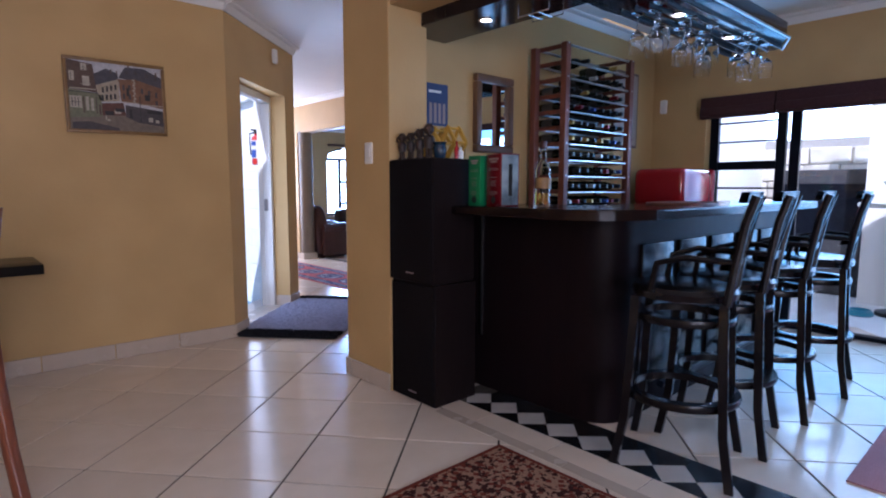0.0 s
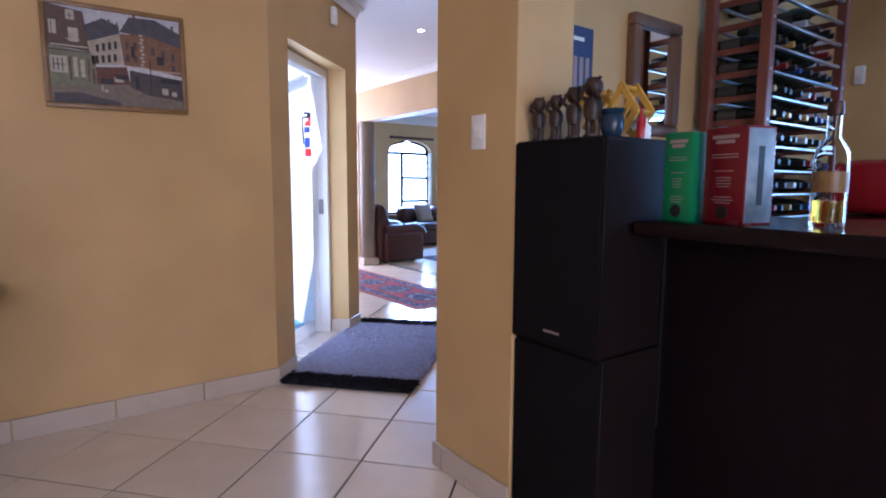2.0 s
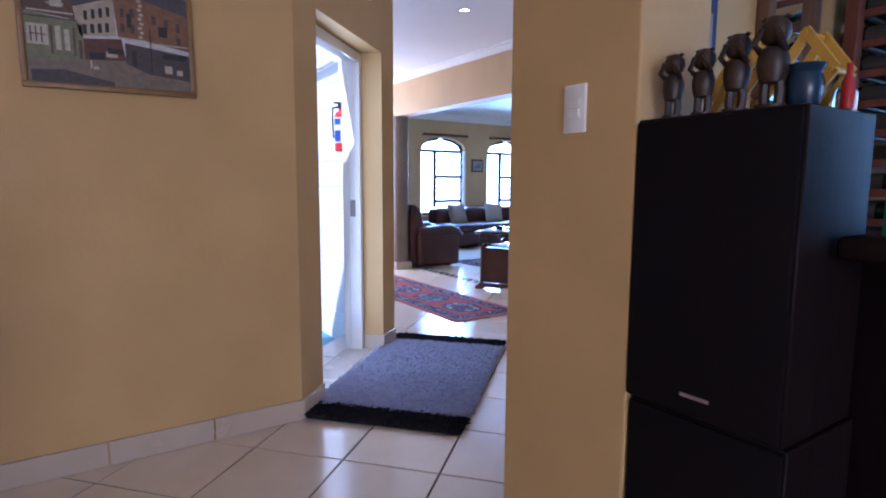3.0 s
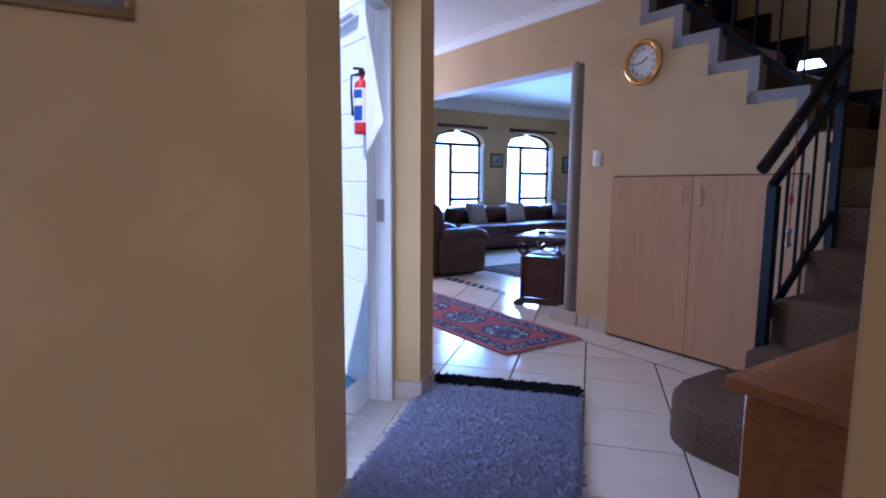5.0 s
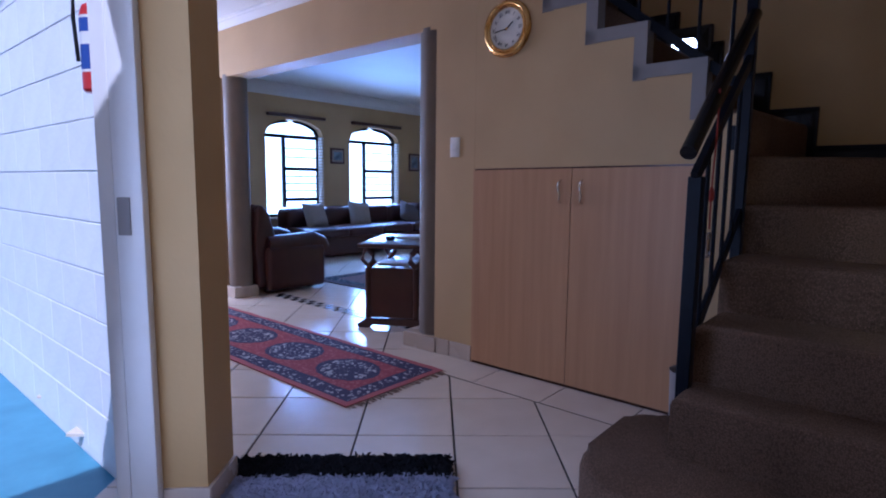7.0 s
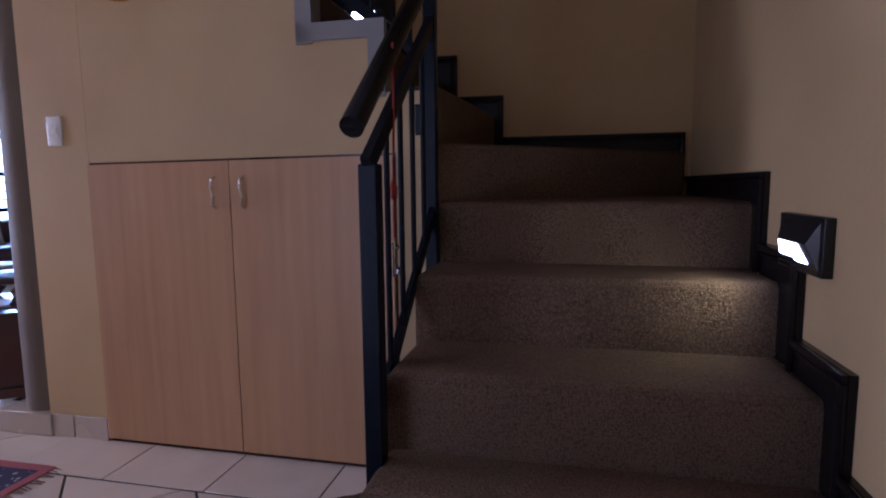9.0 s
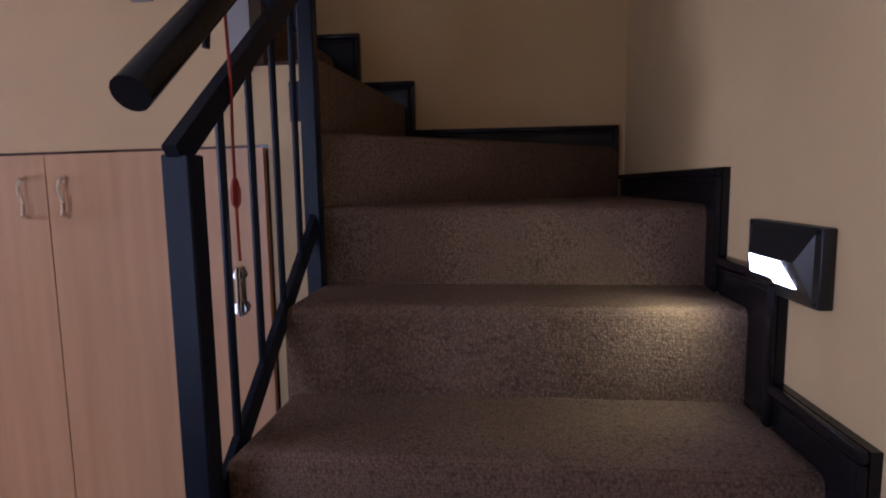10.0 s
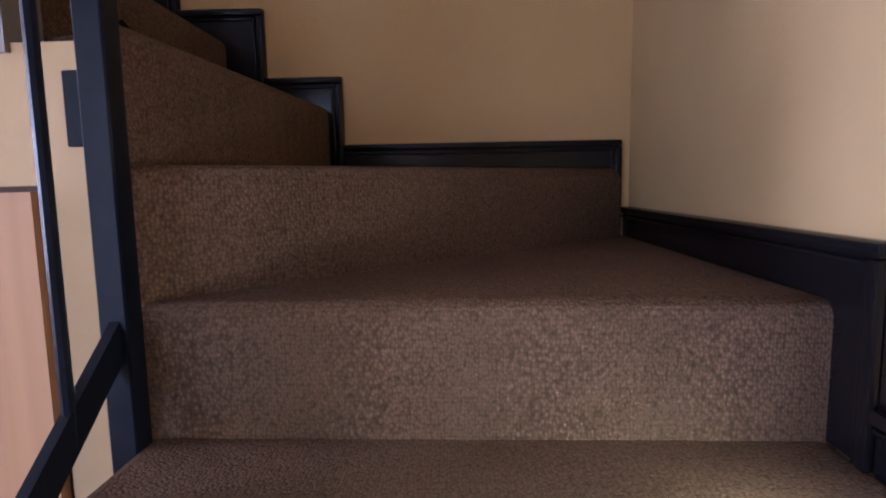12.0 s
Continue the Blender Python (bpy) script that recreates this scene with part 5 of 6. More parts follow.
# wine rack with bottles
RU0, RU1, RW0, RW1, RZ0, RZ1 = 3.02, 3.84, 2.33, 2.63, 0.975, 2.085
rack = thing("wine_rack", BW(0, 0), "tall reddish timber wine rack with steel rails", "wine rack")
for u in (RU0, RU1 - 0.05):
    for w in (RW0, RW1 - 0.045):
        part("post", box(B(), u, u + 0.05, w, w + 0.045, RZ0, RZ1, 0.004), REDWOOD, rack)
ROWS_N = 10
DZ = (RZ1 - RZ0 - 0.03) / ROWS_N
for k in range(ROWS_N + 1):
    z = RZ0 + 0.022 + DZ * k
    for u in (RU0 + 0.051, RU1 - 0.066):
        part("side_rail", box(B(), u, u + 0.015, RW0 + 0.02, RW1 - 0.02, z - 0.014, z + 0.014, 0.002), REDWOOD, rack)
    part("front_rail", box(B(), RU0 + 0.066, RU1 - 0.066, RW0 + 0.004, RW0 + 0.024, z - 0.012, z - 0.001, 0.002), STEEL, rack, "brushed steel rail")
    part("back_rail", box(B(), RU0 + 0.066, RU1 - 0.066, RW1 - 0.05, RW1 - 0.03, z - 0.012, z - 0.001, 0.002), STEEL, rack, "brushed steel rail")
for u in (RU0 + 0.025, RU1 - 0.025):
    for k in range(0, ROWS_N + 1, 2):
        z = RZ0 + 0.022 + DZ * k
        part("screw_head", lathe(B(), [(0, -0.001), (0.005, -0.001), (0.006, 0.0012), (0, 0.002)], 8, pose(u, RW0, z, 90)), STEEL, rack)

DARKGLASS = mat("dark_bottle_glass", (0.008, 0.012, 0.008), 0.08, second=(0.012, 0.016, 0.010), scale=5, spec=0.6)
CAPS = [mat("bottle_capsule_" + n_, c, 0.3, metal=0.3) for n_, c in (("black", (0.02, 0.02, 0.02)), ("red", (0.22, 0.015, 0.02)), ("silver", (0.5, 0.5, 0.5)), ("gold", (0.45, 0.28, 0.07)), ("blue", (0.03, 0.06, 0.22)))]
PAPER = mat("bottle_label_paper", (0.06, 0.05, 0.04), 0.6)


def wine_bottle(cap):
    """Lies along -y with its neck forward."""
    t = thing("wine_bottle", BW(0, 0), "dark glass wine bottle lying in the rack", "bottle", "bottles in the wine rack")
    m = pose(0, 0.15, 0, 90)
    part("body", lathe(B(), [(0, 0), (0.034, 0), (0.036, 0.006), (0.036, 0.18), (0.028, 0.215), (0.0145, 0.235), (0.014, 0.25)], 14, m), DARKGLASS, t)
    part("capsule", lathe(B(), [(0.0142, 0.25), (0.0148, 0.25), (0.0148, 0.305), (0.0138, 0.308), (0, 0.308)], 12, m), cap, t)
    part("label", lathe(B(), [(0.0362, 0.06), (0.0364, 0.06), (0.0364, 0.15), (0.0362, 0.15)], 14, m), PAPER, t)
    return t


protos = []
rnd = random.Random(11)
COLS = 8
DU = (RU1 - RU0 - 0.15) / COLS
for k in range(ROWS_N):
    for c in range(COLS):
        if k == ROWS_N - 1 and c not in (2, 6) or k == ROWS_N - 2 and c < 3 or rnd.random() < 0.05:
            continue
        i = rnd.choice((0, 0, 0, 0, 0, 0, 0, 1, 2, 3, 4))
        m = BW(RU0 + 0.075 + DU * (c + 0.5), RW0 + 0.178 + rnd.uniform(-0.012, 0.008), RZ0 + 0.022 + DZ * k + 0.0375)
        if not any(p[0] == i for p in protos):
            t = wine_bottle(CAPS[i])
            t.matrix_basis = m
            protos.append((i, t))
        else:
            copy_thing([p[1] for p in protos if p[0] == i][0], m)

WALNUT = mat("dark_walnut_frame", (0.19, 0.10, 0.05), 0.4, second=(0.08, 0.04, 0.022), scale=5, stretch=(1, 1, 0.4), bump=0.06)
# mirror, poster and a picture on the bar wall
mr = thing("wall_mirror", BW(2.70, 2.68, 1.61), "tall mirror in a dark wooden frame on the bar wall", "mirror")
for x0, x1, z0, z1 in ((-0.18, 0.18, 0.20, 0.25), (-0.18, 0.18, -0.25, -0.20), (-0.18, -0.13, -0.1995, 0.1995), (0.13, 0.18, -0.1995, 0.1995)):
    part("frame_side", box(B(), x0, x1, -0.045, 0, z0, z1, 0.01, 2), WALNUT, mr)
part("mirror_glass", box(B(), -0.13, 0.13, -0.02, -0.004, -0.1995, 0.1995), MIRROR, mr)
POSTERBLUE = mat("faded_poster_blue", (0.022, 0.038, 0.115), 0.5, second=(0.035, 0.055, 0.13), scale=25)
po = thing("poster", BW(2.245, 2.68, 1.63), "blue printed poster with bottles on the bar wall", "poster")
part("sheet", box(B(), -0.085, 0.085, -0.003, 0, -0.125, 0.125), POSTERBLUE, po)
for k in range(4):
    x = -0.055 + 0.036 * k
    part("printed_bottle", box(B(), x - 0.011, x + 0.011, -0.0036, -0.0029, -0.11, 0.01), BOXPRINT, po)
part("printed_title", box(B(), -0.07, 0.03, -0.0036, -0.0029, 0.07, 0.085), LETTER, po)
p2 = thing("framed_picture", BW(4.28, 2.68, 1.80), "tall framed print of a dark curve on pale paper", "picture")
part("frame", box(B(), -0.20, 0.20, -0.02, 0, -0.32, 0.32, 0.004), MAHOG, p2)
part("print", box(B(), -0.18, 0.18, -0.0215, -0.0195, -0.30, 0.30), LINEN, p2)
part("printed_curve", tube(B(), [(-0.1, -0.022, 0.2), (0.06, -0.022, 0.12), (0.0, -0.022, -0.05), (0.1, -0.022, -0.25)], 0.012, 6), BLACK, p2)

# canopy over the bar with hanging glasses
can = thing("bar_canopy", BW(0, 0) @ pose(0, -0.1, 0), "dark glossy wooden canopy hanging over the bar", "canopy")
CANW = mat("dark_canopy_lacquer", (0.014, 0.010, 0.011), 0.14, second=(0.022, 0.014, 0.014), scale=4, stretch=(1, 6, 1), coat=0.05, spec=0.3)
part("wall_arm", box(B(), 1.98, 2.30, 1.75, 2.775, 2.0, 2.09, 0.004), CANW, can)
part("slab", prism(B(), [(1.98, 1.749), (2.30, 1.35), (3.60, 1.33), (3.86, 1.45), (3.86, 1.76), (2.55, 1.76), (2.45, 1.78)][:7], 2.0, 2.09, 0.004, 2), CANW, can)
part("edge_rail", tube(B(), [(2.30, 1.335, 2.0), (3.60, 1.315, 2.0), (3.87, 1.44, 2.0)], 0.008, 8), STEEL, can)
for u, w in ((3.45, 1.55), (2.15, 2.3)):
    part("hanger_post", box(B(), u - 0.035, u + 0.035, w - 0.035, w + 0.035, 2.09, H), BLACKWOOD, can)
for k in range(5):
    w = 1.42 + 0.075 * k
    part("glass_runner", box(B(), 2.5, 3.8, w - 0.004, w + 0.004, 1.985, 2.0), BLACK, can)
for p_ in ([(2.06, 1.98, 1.99), (2.06, 1.98, 1.93), (2.06, 1.80, 1.93), (2.06, 1.80, 1.99)], [(2.16, 1.98, 1.99), (2.16, 1.98, 1.93), (2.16, 1.80, 1.93), (2.16, 1.80, 1.99)], [(2.06, 1.92, 1.93), (2.16, 1.92, 1.93)], [(2.06, 1.86, 1.93), (2.16, 1.86, 1.93)]):
    part("wire_holder", tube(B(), p_, 0.003, 6), CHROME, can)


def downlight(m, label="lit round recessed ceiling downlight"):
    t = thing("downlight", m, label, "downlight", "downlights")
    part("ring", lathe(B(), [(0.028, 0), (0.042, 0), (0.042, -0.005), (0.03, -0.007), (0.028, 0)], 20), CHROME, t)
    part("bulb", lathe(B(), [(0, -0.003), (0.027, -0.002), (0.028, 0)], 20), BULB, t, "glowing bulb")


downlight(BW(2.14, 2.17, 2.0))
downlight(BW(2.75, 1.45, 2.0))
downlight(BW(3.35, 1.45, 2.0))
downlight(UW(HL[0], HL[1], H))


def wine_glass(kind):
    t = thing("wine_glass", BW(0, 0), "clear wine glass hanging upside down from the canopy", "wine glass", "hanging wine glasses")
    r, h = ((0.039, 0.19), (0.046, 0.215))[kind]
    prof = [(0.0, 0), (0.032, 0), (0.033, -0.003), (0.006, -0.008), (0.004, -0.02), (0.004, -h * 0.40), (0.012, -h * 0.44), (r * 0.8, -h * 0.52), (r, -h * 0.68), (r * 0.9, -h), (r * 0.86, -h), (r * 0.96, -h * 0.68), (r * 0.75, -h * 0.54), (0.0, -h * 0.46)]
    part("glass", lathe(B(), prof, 18), GLASS, t)
    return t


g = [wine_glass(0), wine_glass(1)]
spots = [(2.56, 1.66), (2.58, 1.58), (2.78, 1.50), (2.86, 1.57), (3.02, 1.50), (3.10, 1.58), (3.30, 1.42), (3.34, 1.50), (3.44, 1.43), (3.50, 1.52), (3.62, 1.44), (2.48, 1.50), (2.95, 1.64), (3.22, 1.64)]
for i, (u, w) in enumerate(spots):
    m = BW(u, w - 0.1, 1.984, 17 * i)
    if i < 2:
        g[i].matrix_basis = m
    else:
        copy_thing(g[i % 2], m)

# bar stools
def bar_stool(m):
    """Faces +y; the back is at -y."""
    t = thing("bar_stool", m, "black lacquered wooden bar stool with a curved slatted back", "bar stool", "stools along the bar")
    for x, y, sx, sy in ((-0.17, -0.17, -1, -1), (0.17, -0.17, 1, -1), (-0.15, 0.17, -1, 1), (0.15, 0.17, 1, 1)):
        bm = B()
        pts = [(x + sx * 0.035, y + sy * 0.045, 0), (x + sx * 0.012, y + sy * 0.012, 0.2), (x, y, 0.45), (x - sx * 0.01, y - sy * 0.01, 0.70)]
        for a, b in zip(pts, pts[1:]):
            flat_bar(bm, a, b, 0.036, 0.032, (0, 1, 0))
        part("leg", bm, BLACKWOOD, t, smooth=False)
    part("seat", lathe(B(), [(0, 0.745), (0.15, 0.75), (0.195, 0.742), (0.205, 0.725), (0.20, 0.70), (0.17, 0.69), (0, 0.69)], 28), BLACKWOOD, t)
    part("seat_ring", lathe(B(), [(0.15, 0.60), (0.195, 0.60), (0.20, 0.615), (0.195, 0.63), (0.15, 0.63), (0.15, 0.60)], 28), BLACKWOOD, t)
    part("foot_ring", lathe(B(), [(0.18, 0.28), (0.225, 0.28), (0.23, 0.295), (0.225, 0.31), (0.18, 0.31), (0.18, 0.28)], 32), BLACKWOOD, t)
    for x in (-1, 1):
        bm = B()
        tube(bm, [(x * 0.17, -0.17, 0.70), (x * 0.185, -0.19, 0.85), (x * 0.19, -0.215, 1.0), (x * 0.195, -0.245, 1.10)], 0.017, 8)
        part("back_post", bm, BLACKWOOD, t)
        part("arm", tube(B(), [(x * 0.185, -0.19, 0.86), (x * 0.20, -0.02, 0.87), (x * 0.17, 0.08, 0.84), (x * 0.165, 0.10, 0.73)], 0.013, 8), BLACKWOOD, t)

    def back_band(z0, z1, off, thick, name):
        bm = B()
        n = 8
        rows_ = []
        for z, o in ((z0, off), (z1, off + (z1 - z0) * -0.25)):
            for th in (0, thick):
                rows_.append([bm.verts.new((-0.20 + 0.40 * i / n, o + th - 0.035 * math.cos((i / n - 0.5) * math.pi), z)) for i in range(n + 1)])
        for i in range(n):
            for a, b in ((0, 1), (1, 3), (3, 2), (2, 0)):
                bm.faces.new((rows_[a][i], rows_[a][i + 1], rows_[b][i + 1], rows_[b][i]))
        part(name, bm, BLACKWOOD, t)

    back_band(1.075, 1.115, -0.215, 0.028, "top_rail")
    back_band(0.83, 0.865, -0.165, 0.028, "lower_rail")
    for k in range(5):
        x = -0.13 + 0.065 * k
        o = 0.035 * math.cos((x / 0.40) * math.pi)
        part("back_slat", flat_bar(B(), (x, -0.155 - o, 0.86), (x, -0.215 - o, 1.085), 0.04, 0.012, (0, 1, 0)), BLACKWOOD, t)
    return t


st = bar_stool(UW(2.06, 1.17, 0, 16))
for u, w, turn in ((2.46, 1.165, 11), (3.00, 1.155, 10), (3.55, 1.11, 9)):
    copy_thing(st, UW(u, w, 0, turn))

# patio door: black steel frames, left leaf with bars
pd = thing("patio_door", UW(4.92, 0, 0), "black steel framed sliding patio door with burglar bars", "door", kind="structure")
P0, P1 = -1.6, 2.28
for w in (2.245, 1.72, 1.62, 0.62, -0.45, -1.56):
    part("stile", box(B(), -0.025, 0.025, w - 0.035, w + 0.035, 0.03, 1.86, 0.003), IRON, pd)
part("head", box(B(), -0.035, 0.035, P0, P1, 1.86, 1.90, 0.003), IRON, pd)
part("sill_track", box(B(), -0.05, 0.05, P0, P1, 0.0, 0.03, 0.003), IRON, pd)
for z in (1.32, 0.75):
    part("cross_rail", box(B(), -0.02, 0.02, 1.755, 2.21, z - 0.035, z + 0.035, 0.003), IRON, pd)
for z in (1.68, 1.52, 1.13, 0.95, 0.55, 0.35, 0.15):
    part("bar", tube(B(), [(0, 1.755, z), (0, 2.21, z)], 0.008, 8), IRON, pd)
for a, b in ((1.755, 2.21), (0.655, 1.585), (-0.415, 0.585), (-1.525, -0.485)):
    pane = part("pane", box(B(), -0.003, 0.003, a, b, 0.03, 1.86), GLASS, pd, "clear glass pane")
    pane.visible_shadow = False
part("reveal", box(B(), -0.12, -0.004, 2.2805, 2.285, 0, 1.9), WHITE, pd)
for a, b in ((1.735, 2.31), (0.55, 1.725), (-0.60, 0.54)):
    bl = thing("roman_blind", UW(4.765, 0, 0), "plum coloured fabric blind raised over the patio door", "blind", "blinds over the patio door")
    for k, (z0, z1, d) in enumerate(((1.79, 1.89, 0.03), (1.735, 1.80, 0.045))):
        part("fold", box(B(), -d, 0.03, a, b, z0, z1, 0.008, 2), BLIND, bl)
    part("bottom_bar", box(B(), -0.035, 0.02, a, b, 1.715, 1.734, 0.004), BLIND, bl)

# patio things
SOFA_G = mat("charcoal_outdoor_fabric", (0.05, 0.05, 0.055), 0.8, second=(0.035, 0.035, 0.04), scale=40, bump=0.2)
br = thing("built_in_braai", UW(0.1 + 7.15, 1.86, -0.02), "charcoal steel outdoor barbecue cabinet on the patio", "barbecue")
part("cabinet", box(B(), -0.30, 0.30, -0.50, 0.50, 0.0, 1.35, 0.01, 2), SOFA_G, br)
part("door", box(B(), -0.312, -0.299, -0.44, 0.44, 0.65, 1.2, 0.004), IRON, br)
tb = thing("patio_table", UW(0.1 + 6.1, 1.05, -0.02), "pale round patio table", "table")
part("top", lathe(B(), [(0, 0.98), (0.38, 0.98), (0.385, 1.0), (0.38, 1.02), (0, 1.02)], 28), PATIO, tb)
part("stem", lathe(B(), [(0, 0), (0.2, 0), (0.2, 0.03), (0.04, 0.06), (0.04, 0.98), (0, 0.98)], 16), IRON, tb)
wb = thing("wire_basket", UW(0.1 + 6.08, 1.02, 1.0), "round wire basket with something yellow inside", "basket")
for k in range(4):
    r, z = 0.10 + 0.045 * k, 0.01 + 0.06 * k
    part("hoop", tube(B(), [(r * math.cos(a * math.pi / 10), r * math.sin(a * math.pi / 10), z) for a in range(21)], 0.005, 6), IRON, wb)
for a in range(10):
    c, s = math.cos(a * math.pi / 5), math.sin(a * math.pi / 5)
    part("wire", tube(B(), [(0.10 * c, 0.10 * s, 0.01), (0.19 * c, 0.19 * s, 0.13), (0.235 * c, 0.235 * s, 0.19)], 0.004, 5), IRON, wb)
LEMON = mat("lemon_yellow", (0.75, 0.6, 0.03), 0.5)
part("yellow_packet", box(B(), -0.13, 0.02, -0.06, 0.12, 0.02, 0.08, 0.015, 2), LEMON, wb, "bright yellow packet")
TEAL = mat("teal_plastic", (0.02, 0.22, 0.30), 0.4)
solid("pet_bowl", lathe(B(), [(0, 0.0), (0.10, 0.0), (0.11, 0.01), (0.085, 0.055), (0.078, 0.055), (0.07, 0.02), (0, 0.015)], 20), TEAL, UW(0.1 + 5.9, 1.32, -0.02), "teal plastic bowl on the patio floor", "bowl")

# ---- hall clock ----
clock = thing("wall_clock", UW(4.08, 5.19, 1.895, -90), "round gilt wall clock with a white Roman dial", "clock")
FACE = mat("clock_dial_white", (0.75, 0.72, 0.66), 0.5, second=(0.70, 0.67, 0.6), scale=6)
MR = pose(0, 0, 0, 90)
part("rim", lathe(B(), [(0.108, 0.0), (0.148, 0.0), (0.150, 0.012), (0.143, 0.024), (0.130, 0.030), (0.122, 0.024), (0.114, 0.030), (0.107, 0.022), (0.107, 0.012), (0.108, 0.0)], 48, MR), GOLD, clock, "polished gilt rim")
part("dial", lathe(B(), [(0, 0.0), (0.109, 0.0), (0.109, 0.010), (0, 0.010)], 40, MR), FACE, clock)
for k, s_ in enumerate(("XII", "I", "II", "III", "IV", "V", "VI", "VII", "VIII", "IX", "X", "XI")):
    a = radians(90 - 30 * k)
    me = text_mesh(s_, 0.026)
    me.materials.append(BLACK)
    part("numeral", me, None, clock, m=pose(0.083 * math.cos(a), -0.011, 0.083 * math.sin(a), 90, 0, 0) @ pose(0, 0, 0, 0, 0, -30 * k))
for ang, ln, wd in ((90 - 52.5, 0.05, 0.007), (90 - 262, 0.075, 0.005)):
    a = radians(ang)
    part("hand", flat_bar(B(), (-0.012 * math.cos(a), -0.0135, -0.012 * math.sin(a)), (ln * math.cos(a), -0.0135, ln * math.sin(a)), wd, 0.002, (0, 1, 0)), BLACK, clock)
part("boss", lathe(B(), [(0, 0.010), (0.006, 0.010), (0.006, 0.016), (0, 0.017)], 12, MR), GOLD, clock)

# ---- lounge windows ----
SLAT = mat("white_blind_slat", (0.75, 0.74, 0.72), 0.5)
for (a, b), nm in zip(WIN, ("window_1", "window_2")):
    t = thing(nm, LOUNGE_TALL @ pose(0, 10.02, 0), "arched window with dark steel frame and burglar bars", "window", kind="structure")
    mid = a + 0.37 * (b - a)
    pts = [(a + 0.02, 0, SILL + 0.02), (a + 0.02, 0, SPRING)] + [((a + b) / 2 - ((b - a) / 2 - 0.02) * math.cos(math.pi * k / 16), 0, SPRING + (CROWN - SPRING - 0.02) * math.sin(math.pi * k / 16)) for k in range(1, 16)] + [(b - 0.02, 0, SPRING), (b - 0.02, 0, SILL + 0.02)]
    part("window_frame", tube(B(), pts, 0.022, 8), IRON, t)
    part("window_frame", box(B(), a, b, -0.02, 0.02, SILL, SILL + 0.04), IRON, t)
    part("mullion", box(B(), mid - 0.022, mid + 0.022, -0.02, 0.02, SILL + 0.04, SPRING), IRON, t)
    part("transom", box(B(), a + 0.02, b - 0.02, -0.018, 0.018, SPRING - 0.03, SPRING + 0.02), IRON, t)
    for z in (0.80, 1.22):
        part("cross_rail", box(B(), mid + 0.022, b - 0.03, -0.018, 0.018, z - 0.025, z + 0.025), IRON, t)
    for z in (0.92, 1.02, 1.12, 1.38, 1.50):
        part("bar", tube(B(), [(mid + 0.022, 0, z), (b - 0.03, 0, z)], 0.010, 6), IRON, t)
    part("window_sill", box(B(), a - 0.03, b + 0.03, -0.16, 0.03, SILL - 0.03, SILL - 0.001, 0.004), SKIRT, t)
    for k in range(26):
        z = SILL + 0.02 + 0.042 * k
        part("blind_slat", box(B(), b - 0.035, b - 0.002, -0.115, -0.03, z, z + 0.026, 0.002), SLAT, t)
    rod = thing("curtain_rail", LW((a + b) / 2, 9.86, 1.915, 0, True), "dark wooden curtain rail over the window", "curtain rail", "lounge curtain rails")
    part("rail", box(B(), -(b - a) / 2 - 0.03, (b - a) / 2 + 0.04, -0.03, 0.035, -0.02, 0.025, 0.006), MAHOG, rod)


def small_picture(u, z, w_, h_):
    t = thing("framed_picture", LW(u, 9.9, z, 0, True), "small framed landscape print on the lounge wall", "picture", "lounge pictures")
    part("frame", box(B(), -w_ / 2, w_ / 2, -0.02, 0, -h_ / 2, h_ / 2, 0.004), MAHOG, t)
    part("mount", box(B(), -w_ / 2 + 0.03, w_ / 2 - 0.03, -0.022, -0.019, -h_ / 2 + 0.03, h_ / 2 - 0.03), LINEN, t)
    part("print", box(B(), -w_ / 2 + 0.06, w_ / 2 - 0.06, -0.0232, -0.0218, -h_ / 2 + 0.06, h_ / 2 - 0.06), GREYBOX, t)


small_picture(6.385, 1.42, 0.28, 0.25)
small_picture(8.0, 1.38, 0.28, 0.32)

# ---- lounge furniture ----
def pad(bm, x0, x1, y0, y1, z0, z1, r=0.06, seg=3):
    return box(bm, x0, x1, y0, y1, z0, z1, r, seg)


arm = thing("leather_armchair", UW(4.68, 8.42, 0, -4) @ Matrix.Diagonal((0.78, 0.92, 1, 1)), "oxblood leather armchair with rounded arms", "armchair")
part("base", pad(B(), -0.36, 0.40, -0.36, 0.36, 0.03, 0.30, 0.04), LEATHER, arm)
part("seat", pad(B(), -0.22, 0.42, -0.26, 0.26, 0.28, 0.44), LEATHER, arm)
for s in (-1, 1):
    bm = B()
    pad(bm, -0.38, 0.42, s * 0.37 - 0.11, s * 0.37 + 0.11, 0.03, 0.45, 0.05)
    tube(bm, [(-0.34, s * 0.37, 0.46), (0.30, s * 0.37, 0.475), (0.42, s * 0.37, 0.44), (0.45, s * 0.37, 0.39)], 0.095, 12)
    part("arm", bm, LEATHER, arm)
bm = B()
prism(bm, [(-0.48, 0.05), (-0.16, 0.05), (-0.20, 0.50), (-0.30, 0.78), (-0.38, 0.85), (-0.46, 0.84), (-0.50, 0.76), (-0.50, 0.4)], -0.40, 0.40, 0.05, 3)
part("backrest", bm, LEATHER, arm, m=pose(0, 0, 0, 90))
for x in (-0.3, 0.3):
    for y in (-0.3, 0.3):
        part("foot", box(B(), x - 0.03, x + 0.03, y - 0.03, y + 0.03, 0, 0.03), MAHOG, arm)

